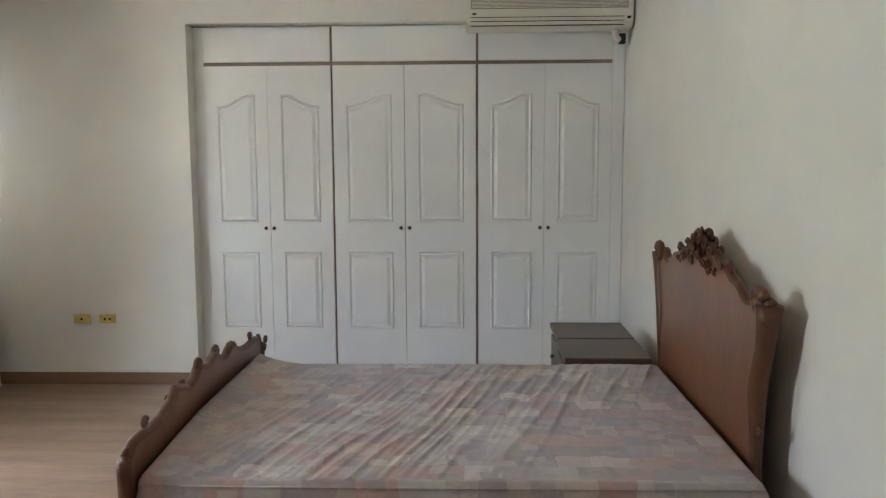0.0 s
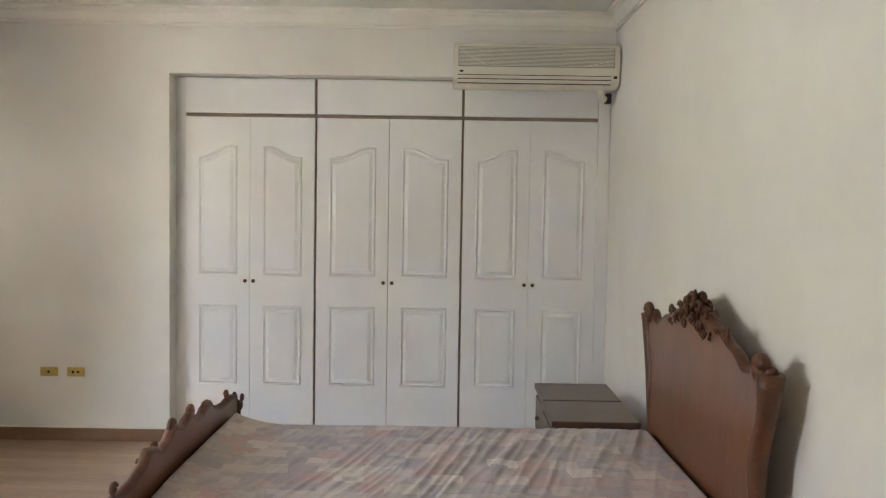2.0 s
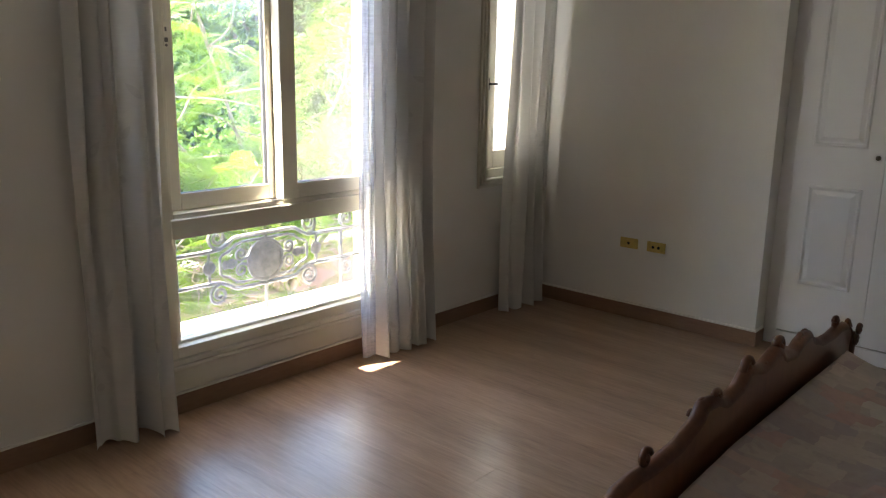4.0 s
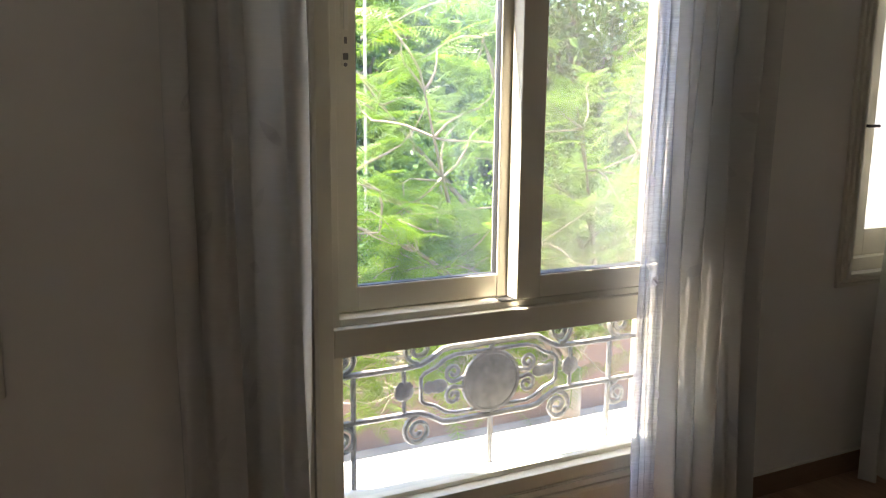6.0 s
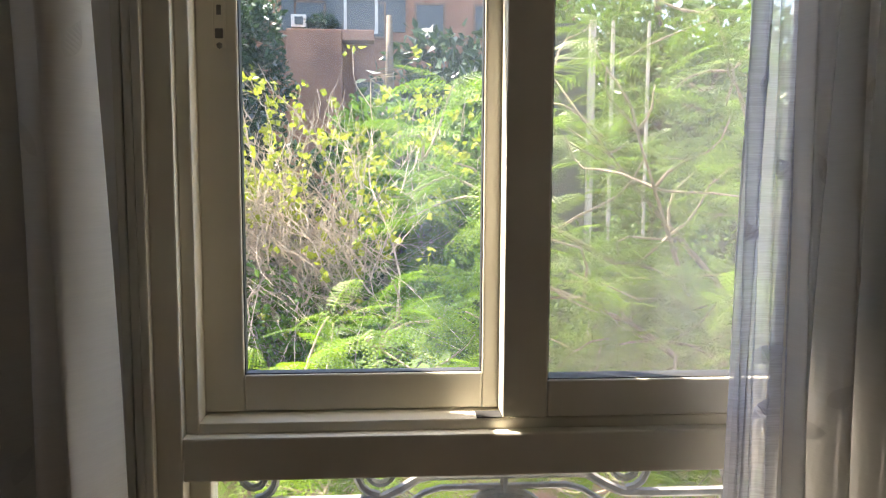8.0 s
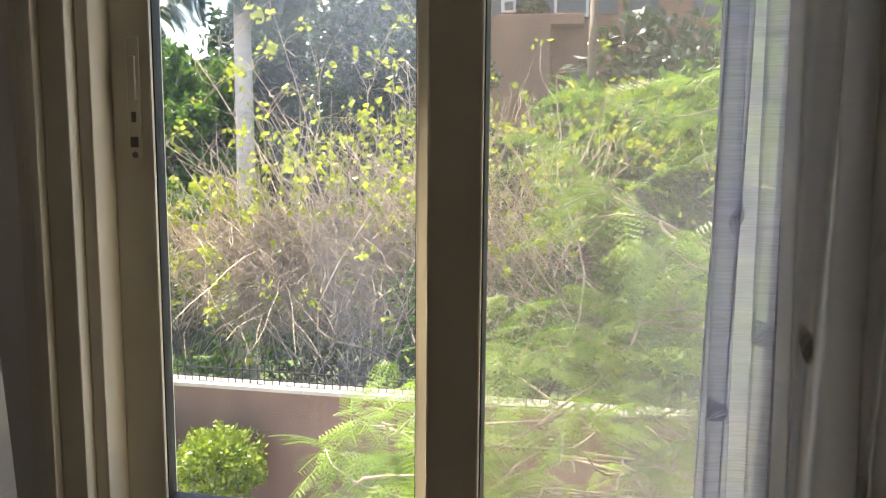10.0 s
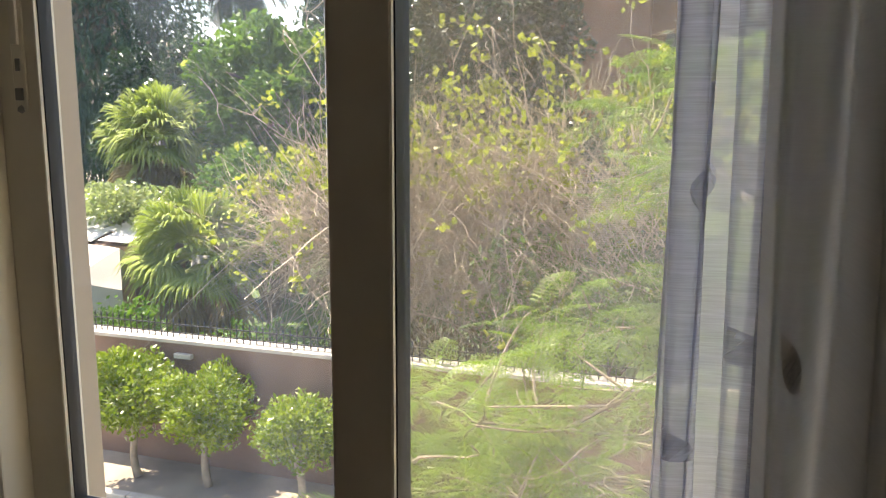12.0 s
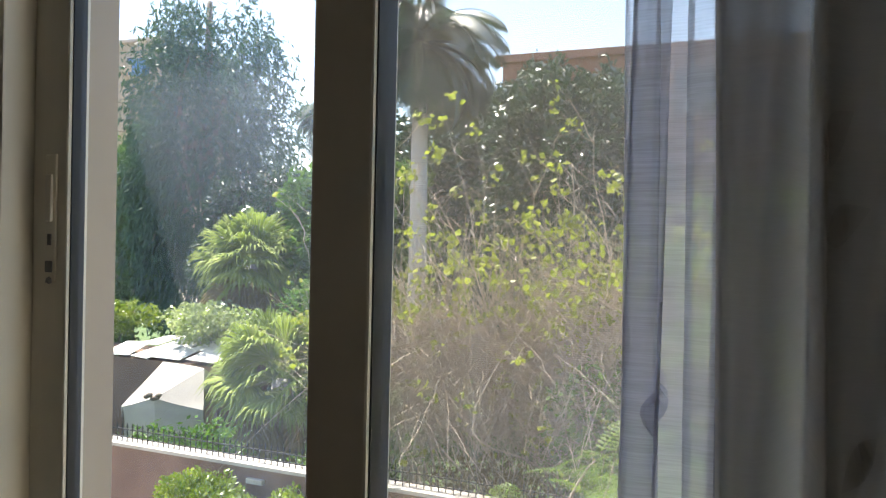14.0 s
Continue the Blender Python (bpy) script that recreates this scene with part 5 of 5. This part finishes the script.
# ---- fan palms ----
def fan_frond(rng, base, d, stalk, r, droop):
    """A stalk and a cupped fan of narrow folded blades whose split tips hang."""
    vs, fs = [], []
    d = unit(d)
    hub = base + d * stalk + np.array((0, 0, -droop * 0.22 * stalk))
    d = unit(d + np.array((0, 0, -0.35 * droop)))
    side = unit(np.cross(d, (0, 0, 1.0)))
    nrm = np.cross(side, d)
    roll = rng.uniform(-0.7, 0.7)
    side, nrm = side * math.cos(roll) + nrm * math.sin(roll), nrm * math.cos(roll) - side * math.sin(roll)
    w = 0.014
    vs += [base - side * w, base + side * w, hub + side * w * 0.6, hub - side * w * 0.6]
    fs.append((0, 1, 2, 3))
    n = 30
    for k in range(n):
        a = (k / (n - 1) - 0.5) * 3.7
        bd = unit(d * math.cos(a) + side * math.sin(a) + nrm * (0.22 * math.cos(2 * a) + 0.03 * (-1) ** k))
        ln = r * (0.8 + 0.2 * math.cos(a)) * rng.uniform(0.9, 1.1)
        sd = unit(np.cross(bd, nrm))
        ww = r * 0.052
        mid = hub + bd * ln * 0.55
        fall = np.array((0, 0, -ln)) * (0.10 + 0.22 * droop) * rng.uniform(0.5, 1.4)
        out = hub + bd * ln * 0.8 + fall * 0.35
        tip = hub + bd * ln * 0.98 + fall * 1.5
        b0 = len(vs)
        vs += [hub, mid + sd * ww, out + sd * ww * 0.55, tip, out - sd * ww * 0.55, mid - sd * ww, mid + nrm * ww * 0.5, out + nrm * ww * 0.3]
        fs += [(b0, b0 + 1, b0 + 6), (b0, b0 + 6, b0 + 5), (b0 + 1, b0 + 2, b0 + 7, b0 + 6), (b0 + 6, b0 + 7, b0 + 4, b0 + 5), (b0 + 2, b0 + 3, b0 + 7), (b0 + 7, b0 + 3, b0 + 4)]
    return vs, fs


def fan_palm(x, y, zc, r, seed, n_green, n_dead, label):
    t = thing("fan_palm", (x, y, GZ), label, "palm tree", "fan palms")
    part("trunk", tube(bm_new(), [(x, y, GZ), (x + 0.05, y, (GZ + zc) / 2), (x, y, zc)], [0.28, 0.22, 0.2], 10), palm_bark, t, smooth=True)
    rng = np.random.default_rng(seed)
    for name, cnt, mat, lo, hi, droop in (("fronds", n_green, palm_leaf, -0.5, 1.4, 0.45), ("dry_fronds", n_dead, palm_dead, -1.45, -0.6, 1.5)):
        vs, fs = [], []
        for k in range(cnt):
            a, e = k * 2.39996 + rng.uniform(-0.3, 0.3), lo + (hi - lo) * (k + rng.random()) / cnt
            d = np.array((math.cos(a) * math.cos(e), math.sin(a) * math.cos(e), math.sin(e)))
            v, f = fan_frond(rng, np.array((x, y, zc)) + rng.normal(size=3) * 0.08, d, r * rng.uniform(0.36, 0.6), r * rng.uniform(0.52, 0.66), droop)
            o = len(vs)
            vs += v
            fs += [tuple(i + o for i in q) for q in f]
        from_arrays(name, vs, fs, mat, t, "hanging dry fronds" if droop > 1 else "")


fan_palm(-15.0, -12.6, -1.75, 1.7, 71, 46, 14, "low fan palm with broad bright fronds behind the wall")
fan_palm(-20.0, -17.3, 0.75, 1.85, 72, 54, 44, "fan palm with a skirt of dry hanging fronds")


# ---- royal palm ----
def feather_frond(rng, base, heading, lift, ln, leaflet, bend=1.2, n=34):
    vs, fs = [], []
    h = np.array((math.cos(heading), math.sin(heading), 0))
    prev, pts = base, []
    e = lift
    for i in range(n + 1):
        pts.append(prev)
        prev = prev + (h * math.cos(e) + np.array((0, 0, math.sin(e)))) * ln / n
        e -= bend / n
    side = np.array((-h[1], h[0], 0))
    for i in range(2, n):
        p, q = pts[i], pts[i + 1]
        d = (q - p) / (np.linalg.norm(q - p) + 1e-9)
        s = math.sin(math.pi * (0.12 + 0.86 * i / n)) ** 0.6
        for sg in (-1, 1):
            tip = p + (side * sg * 0.8 + d * 0.5 + np.array((0, 0, -0.45))) * leaflet * s * rng.uniform(0.85, 1.15)
            b0 = len(vs)
            vs += [p, (p + tip) / 2 + d * 0.0055 * leaflet / 0.3, tip, (p + tip) / 2 - d * 0.0055 * leaflet / 0.3]
            fs.append((b0, b0 + 1, b0 + 2, b0 + 3))
    b0 = len(vs)
    w = side * 0.012 * ln
    for p in pts[::4]:
        vs += [p - w, p + w]
    for i in range(len(pts[::4]) - 1):
        fs.append((b0 + 2 * i, b0 + 2 * i + 1, b0 + 2 * i + 3, b0 + 2 * i + 2))
    return vs, fs


def royal_palm(x, y, zc, r, ln, seed, label, cnt=46):
    t = thing("tall_palm", (x, y, GZ), label, "palm tree", "tall palms")
    part("trunk", tube(bm_new(), [(x, y, GZ), (x, y + 0.03, GZ + (zc - GZ) * 0.5), (x, y, zc)], [r * 1.25, r, r * 0.8], 14), palm_bark, t, "smooth grey trunk", smooth=True)
    rng = np.random.default_rng(seed)
    vs, fs = [], []
    for k in range(cnt):
        v, f = feather_frond(rng, np.array((x, y, zc)), rng.uniform(0, 6.283), rng.uniform(-0.3, 1.25), ln * rng.uniform(0.8, 1.1), ln * 0.32, 2.0, 90)
        o = len(vs)
        vs += v
        fs += [tuple(i + o for i in q) for q in f]
    from_arrays("fronds", vs, fs, cedar_leaf, t, "dark drooping fronds")


royal_palm(-16.0, -9.6, 6.1, 0.21, 2.6, 81, "tall palm with a smooth grey trunk")
royal_palm(-40.0, -26.5, 8.6, 0.25, 3.2, 82, "distant palm above the trees")


# ---- large trees ----
def big_tree(x, y, ztop, blobs, n, size, mat, seed, label, trunk_r=0.35, droop=0.0, narrow=0.45, shell=0.5):
    t = thing("tree", (x, y, GZ), label, "tree", "large garden trees")
    rnd = random.Random(seed)
    path = limb_path((x, y, GZ), (x, y, ztop), rnd, 8, 0.03)
    part("trunk", tube(bm_new(), path, taper(trunk_r, trunk_r * 0.25, 8), 9), bark, t, smooth=True)
    for b in blobs:
        a = path[rnd.randrange(3, 7)]
        part("limb", tube(bm_new(), limb_path(a, b[:3], rnd, 6), taper(trunk_r * 0.4, 0.04, 6), 6), bark, t)
    crown("crown", blobs, n, size, mat, t, seed, droop, narrow, shell)


def heap(x, y, z, rx, ry, rz, k, seed, small=0.5):
    rnd = random.Random(seed)
    out = []
    for i in range(k):
        a, h = i * 2.4, -0.9 + 1.8 * (i + 0.5) / k
        w = math.sqrt(max(0.05, 1 - h * h)) * 0.7
        out.append((x + rx * w * math.cos(a), y + ry * w * math.sin(a), z + rz * h * 0.8, rx * small * rnd.uniform(0.7, 1.1), ry * small * rnd.uniform(0.7, 1.1), rz * small * rnd.uniform(0.55, 0.85)))
    return out


big_tree(-28, -26.0, 12.0, heap(-28, -26.0, 4.5, 3.2, 4.6, 8.5, 24, 91, 0.40), 30000, 0.36, conifer_leaf, 92, "tall dark drooping conifer with bluish shade", 0.5, 1.6, 0.28, 0.35)
big_tree(-29, -31.5, 9.0, heap(-29, -31.5, 0.8, 2.6, 3.0, 5.0, 14, 93, 0.45), 14000, 0.34, hedge_leaf, 94, "tall green tree in front of a house", 0.4, 0.6, 0.4, 0.4)
big_tree(-25, -20.5, 4.0, heap(-25, -20.5, 0.5, 2.4, 2.8, 4.0, 12, 95, 0.45), 12000, 0.3, cedar_leaf, 96, "dark leafy tree behind the palms", 0.35, 0.5, 0.4, 0.4)
big_tree(-21.5, -14.0, 4.2, heap(-21.5, -14.0, 1.6, 2.2, 2.7, 2.9, 14, 97, 0.47), 15000, 0.28, hedge_leaf, 98, "leafy green garden tree", 0.3, 0.1, 0.5, 0.5)
big_tree(-20.5, -6.9, 4.5, heap(-20.5, -7.2, 3.6, 2.2, 2.3, 3.0, 16, 99, 0.5), 18000, 0.22, cedar_leaf, 100, "round dark green garden tree", 0.3, 0.1, 0.5, 0.5)
big_tree(-23.5, -10.4, 5.0, heap(-23.5, -10.6, 2.8, 2.4, 3.6, 3.8, 18, 107, 0.48), 24000, 0.32, cedar_leaf, 108, "dark green garden tree behind the tall palm", 0.3, 0.2, 0.5, 0.45)
big_tree(-19.5, -2.0, 5.0, heap(-19.5, -0.8, 0.6, 2.4, 3.0, 2.8, 12, 101, 0.46), 9000, 0.3, hedge_leaf, 102, "leafy green garden tree", 0.3, 0.1, 0.5, 0.5)
big_tree(-20.0, 5.0, 6.0, heap(-20.0, 5.0, 2.5, 2.8, 4.0, 4.5, 14, 103, 0.46), 9000, 0.34, hedge_leaf, 104, "leafy green garden tree", 0.3, 0.1, 0.5, 0.5)
big_tree(-21.0, 13.0, 6.0, heap(-21.0, 13.0, 2.5, 2.8, 4.5, 4.5, 14, 105, 0.46), 9000, 0.36, hedge_leaf, 106, "leafy green garden tree", 0.3, 0.1, 0.5, 0.5)


for k, (bx, by) in enumerate(((-26.5, 1.5), (-27.5, 8.5), (-28.0, 16.0), (-27.0, 23.5))):
    big_tree(bx, by, 5.0, heap(bx, by, 0.8, 2.6, 4.6, 5.2, 16, 120 + k, 0.5), 9000, 0.5, cedar_leaf, 130 + k, "dark dense garden tree far behind the lawn", 0.35, 0.2, 0.55, 0.35)


# ---- flame tree close to the window ----
def pinna_frond(rng, ln):
    """A feathery double-pinnate leaf along +x, hanging a little: rachis, and side stems set close with leaflets."""
    vs, fs = [], []
    n = 13
    for i in range(n):
        u = (i + 0.7) / n
        p = np.array((ln * u, 0, -0.32 * ln * u * u))
        s = ln * 0.25 * math.sin(math.pi * (0.16 + 0.76 * u)) ** 0.7
        for sg in (-1, 1):
            d = unit(np.array((0.38, sg * 0.9, -0.16 - 0.22 * rng.random())))
            x = unit(np.cross(d, (0, 0, 1.0)))
            m = 5
            for k in range(m):
                c = p + d * s * (k + 0.55) / m + np.array((0, 0, -0.12 * s * (k / m) ** 2))
                w = s / m * 0.48
                l = ln * 0.021 * (1.1 - 0.5 * abs(2 * k / m - 0.8))
                for t in (-1, 1):
                    e = x * t * l + d * l * 0.4
                    b0 = len(vs)
                    vs += [c - d * w * 0.4, c + e * 0.6 + d * w, c + e, c + e * 0.6 - d * w]
                    fs.append((b0, b0 + 1, b0 + 2, b0 + 3))
    b0 = len(vs)
    for i in range(9):
        u = i / 8
        p = np.array((ln * u, 0, -0.32 * ln * u * u))
        vs += [p + np.array((0, 0.003, 0)), p - np.array((0, 0.003, 0))]
    for i in range(8):
        fs.append((b0 + 2 * i, b0 + 2 * i + 1, b0 + 2 * i + 3, b0 + 2 * i + 2))
    return np.array(vs), np.array(fs)


def flame_tree():
    x, y = -4.9, 1.9
    t = thing("flame_tree", (x, y, GZ), "flame tree with feathery bright green leaves and pale bare branches", "tree")
    rnd = random.Random(7)
    rng = np.random.default_rng(7)
    path = limb_path((x, y, GZ), (x + 0.2, y - 0.3, -1.3), rnd, 8, 0.05)
    part("trunk", tube(bm_new(), path, taper(0.20, 0.14, 8), 10), bark_pale, t, "pale grey trunk", smooth=True)
    ends = []
    for tx, ty, tz in ((-4.2, -3.3, -0.5), (-3.7, -2.2, 0.1), (-4.4, -1.9, 1.3), (-3.6, -0.6, 1.5), (-4.0, -1.2, 0.5), (-4.6, 0.3, 2.4), (-3.8, 1.0, 1.2),
                       (-4.4, -2.6, -1.0), (-3.4, 0.2, 0.3), (-5.2, -0.8, 2.0), (-4.4, 2.6, 2.6), (-3.6, 2.4, 0.8), (-3.8, -3.25, -0.75), (-3.6, -3.0, -0.35), (-4.0, -3.45, -1.1), (-3.5, -2.7, -0.2), (-5.6, 3.4, 1.8), (-4.0, -0.4, -0.4), (-3.7, 1.4, -0.2)):
        p = limb_path(path[-1], (tx, ty, tz), rnd, 9, 0.10)
        part("limb", tube(bm_new(), p, taper(0.042, 0.007, 9), 7), bark_pale, t, smooth=True)
        ends += [q for q in p[3:]]
    twigs = bm_new()
    spots = []
    for q in ends:
        for k in range(3):
            b = q + Vector((rnd.uniform(-0.6, 0.7), rnd.uniform(-0.8, 0.7), rnd.uniform(-0.35, 0.6)))
            if b.y < -2.15 - 0.75 * (1.3 - b.z) or b.x > -2.7:
                continue
            p = limb_path(q, b, rnd, 5, 0.15)
            tube(twigs, p, taper(0.013, 0.005, 5), 5)
            spots += [p[-1], p[-2], p[3]]
    part("twigs", twigs, bark_pale, t, "thin pale twigs")
    shapes = [pinna_frond(rng, l) for l in (0.30, 0.38, 0.46)]
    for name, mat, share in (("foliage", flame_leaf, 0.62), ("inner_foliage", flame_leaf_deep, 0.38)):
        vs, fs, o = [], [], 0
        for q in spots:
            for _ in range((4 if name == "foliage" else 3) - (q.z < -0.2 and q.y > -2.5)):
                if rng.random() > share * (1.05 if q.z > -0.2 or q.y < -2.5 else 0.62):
                    continue
                v, f = shapes[rng.integers(3)]
                m = np.array(Euler((rng.uniform(-0.5, 0.5), rng.uniform(-0.75, 0.55), rng.uniform(0, 6.283))).to_matrix())
                w = v @ m.T + np.array(q) + rng.normal(size=3) * 0.04
                if w[:, 0].max() > -2.6:
                    continue
                vs.append(w)
                fs.append(f + o)
                o += len(v)
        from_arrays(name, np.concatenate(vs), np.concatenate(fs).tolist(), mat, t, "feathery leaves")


flame_tree()


# ---- tent and boards behind the wall ----
tent = thing("tent", (-14.6, -15.4, GZ), "white canvas tent roof with a rope knot behind the wall", "tent")
bm = bm_new()
APEX, REND, KNOT, LEND, RLOW = (-14.9, -16.1, -1.68), (-14.45, -14.4, -1.63), (-13.25, -14.8, -2.18), (-13.4, -15.95, -2.52), (-13.9, -13.95, -2.48)
BACK, BACKL = (-15.8, -14.9, -2.3), (-15.6, -16.9, -2.4)
V = [bm.verts.new(p) for p in (APEX, REND, KNOT, LEND, RLOW, BACK, BACKL)]
F = [bm.verts.new((p[0] - 0.12, p[1], -3.6)) for p in (LEND, KNOT, RLOW)]
for f in ((V[0], V[3], V[2], V[1]), (V[1], V[2], V[4]), (V[1], V[4], V[5]), (V[0], V[1], V[5], V[6]), (V[0], V[6], V[3]), (V[3], F[0], F[1], V[2]), (V[2], F[1], F[2], V[4])):
    bm.faces.new(f)
bmesh.ops.subdivide_edges(bm, edges=bm.edges[:], cuts=5, use_grid_fill=True)
for v in bm.verts:
    v.co.z += 0.04 * noise.noise(v.co * 1.1)
    v.co.x += 0.04 * noise.noise(v.co * 1.3 + Vector((5, 0, 0)))
part("cloth", bm, canvas, tent, smooth=False)
bm = bm_new()
for k in range(5):
    ball(bm, (-13.2 + 0.04 * math.cos(k), -14.8 + 0.075 * (k - 2), -2.15 + 0.05 * math.sin(k * 2)), 0.075, 2, (1, 1, 0.8))
part("rope_knot", bm, bark, tent, "knotted rope bundle")
for px, py, pz in ((-13.42, -15.9, -2.55), (-13.95, -14.0, -2.5), (-15.78, -14.9, -2.32), (-15.58, -16.85, -2.42)):
    part("pole", tube(bm_new(), [(px, py, GZ), (px, py, pz)], 0.03, 6), bark, tent)
shed = thing("shed", (-17.2, -17.4, GZ), "low shed roofed with loose white boards", "shed")
part("body", boxed(-18.6, -16.4, -22.0, -15.6, GZ, -1.98, 0.02), render_brown, shed)
rb = random.Random(5)
for k in range(8):
    cx, cy = -16.85 - 0.95 * (k % 2), -19.3 + 1.02 * (k // 2) + rb.uniform(-0.15, 0.15) + 0.4 * (k % 2)
    zc = -1.79 + 0.16 * (k % 2)
    part("board", boxed(cx - 0.58, cx + 0.58, cy - 0.44, cy + 0.44, zc - 0.012, zc + 0.012, 0.004, turn=Euler((rb.uniform(-0.07, 0.07), 0.17 + rb.uniform(-0.06, 0.06), rb.uniform(-0.35, 0.2))).to_matrix().to_4x4()), board_white, shed)


# ---- houses far off ----
def house(name, x0, x1, y0, y1, top, wall_mat, label, cols, rows, balcony, roof_mat, trim_mat):
    h = thing(name, ((x0 + x1) / 2, (y0 + y1) / 2, GZ), label, "building")
    part("wall", boxed(x0, x1, y0, y1, GZ, top), wall_mat, h)
    part("roof", boxed(x0 - 0.3, x1 + 0.3, y0 - 0.3, y1 + 0.3, top, top + 0.35, 0.05), roof_mat, h)
    for r in range(rows):
        z = GZ + 1.2 + r * (top - GZ - 1.0) / rows
        for c in range(cols):
            y = y0 + (c + 0.5) * (y1 - y0) / cols
            w = part("window", ring_frame(bm_new(), x1 - 0.05, x1 + 0.06, y - 0.65, y + 0.65, z, z + 1.5, 0.09), trim_mat, h)
            part("pane", boxed(x1 + 0.004, x1 + 0.02, y - 0.56, y + 0.56, z + 0.09, z + 1.41), dark_pane, w)
            if balcony and c % 2 == 0:
                bm = boxed(x1, x1 + 1.1, y - 1.2, y + 1.2, z - 0.5, z - 0.35)
                box(bm, x1 + 1.0, x1 + 1.1, y - 1.2, y + 1.2, z - 0.35, z + 0.5)
                part("balcony", bm, wall_mat, h)
    return h


far = house("apartment_building", -84, -70, -86, -69, 23.6, facade, "beige apartment building with balconies beyond the trees", 6, 8, True, coping_mat, coping_mat)
part("awning", boxed(-70.0, -69.0, -72.6, -70.4, 19.6, 21.4, 0.05), blue_cloth, far, "blue balcony awning")
part("aerial", tube(bm_new(), [(-74, -71, 23.9), (-74, -71, 27)], 0.06, 5), rubber, far)
brick = house("brick_house", -44, -33, -13.8, 6, 9.4, brick_red, "red-brown brick house behind the garden trees", 8, 4, False, brick_red, render_brown)
part("bay", boxed(-33.0, -31.9, -6.0, -3.8, GZ, 6.62, 0.03), brick_red, brick, "projecting brick bay under the balcony")
part("balcony", boxed(-33.0, -31.9, -3.79, -2.5, 6.2, 6.62, 0.03), brick_red, brick)
# shade of the recess put in as a dark sheet on the wall
part("loggia", boxed(-33.0, -32.94, -6.3, -1.2, 6.7, 8.7, 0.02), dark_pane, brick, "flat dark sheet in place of the shaded loggia recess")
unit_ac = part("air_conditioner", boxed(-32.9, -32.3, -5.85, -5.25, 6.75, 7.25, 0.02), board_white, brick, "white window air conditioner")
part("fan_grille", boxed(-32.3, -32.27, -5.70, -5.36, 6.84, 7.16, 0.01), dark_pane, unit_ac)
lw = part("window", ring_frame(bm_new(), -32.94, -32.86, -3.75, -2.35, 6.62, 8.1, 0.12), board_white, brick, "pale balcony window")
part("pane", boxed(-32.92, -32.89, -3.62, -2.48, 6.75, 7.97), dark_pane, lw)
crown("planter", [(-32.4, -4.6, 6.9, 0.35, 0.7, 0.4)], 900, 0.16, cedar_leaf, brick, 77, label="leafy balcony plants")
net_green = plain("dark_green_shade_net", (0.03, 0.055, 0.045, 1), 0.9, vary=0.15, scale=3)
shelter = thing("garden_shelter", (-14.0, 1.6, GZ), "white pole shelter hung with dark green shade net", "shelter")
for py, r in ((1.8, 0.075), (2.2, 0.04), (2.9, 0.035)):
    part("post", tube(bm_new(), [(-14.0, py, GZ), (-14.0, py, 4.0)], r, 8), coping_mat, shelter)
part("rail", tube(bm_new(), [(-14.05, 0.3, 3.3), (-14.05, 1.8, 3.3)], 0.022, 6), coping_mat, shelter)
part("net", boxed(-14.09, -14.075, 0.3, 1.8, -1.5, 3.95, 0.003), net_green, shelter, "dark green net")


# ---- laminate floor, laid last ----
floor = tagged(part("floor", boxed(-0.02, ROOM_X + 0.02, ROOM_Y0 - 0.02, 0.75, -0.12, -0.0085), skirting_wood), "beech laminate plank floor with a soft sheen", "floor", kind="structure")
PW, PL = 0.193, 1.285
plank_meshes = {}
row, y = 0, 0.70
while y > ROOM_Y0:
    yb = max(ROOM_Y0, y - PW)
    x = -((row * 0.43) % 1.0) * PL
    while x < ROOM_X:
        a, b = max(0, x), min(ROOM_X, x + PL)
        if b - a > 0.02:
            key = (round(b - a, 3), round(y - yb, 3))
            if key not in plank_meshes:
                bm = bm_new()
                box(bm, 0.0001, key[0] - 0.0001, -key[1] + 0.0001, -0.0001, -0.008, 0, 0.0003)
                me = bpy.data.meshes.new("plank")
                bm.to_mesh(me)
                bm.free()
                me.materials.append(laminate.m)
                plank_meshes[key] = me
            p = new("plank", plank_meshes[key])
            p.parent = floor
            p.location = (a, y, 0)
        x += PL
    y -= PW
    row += 1
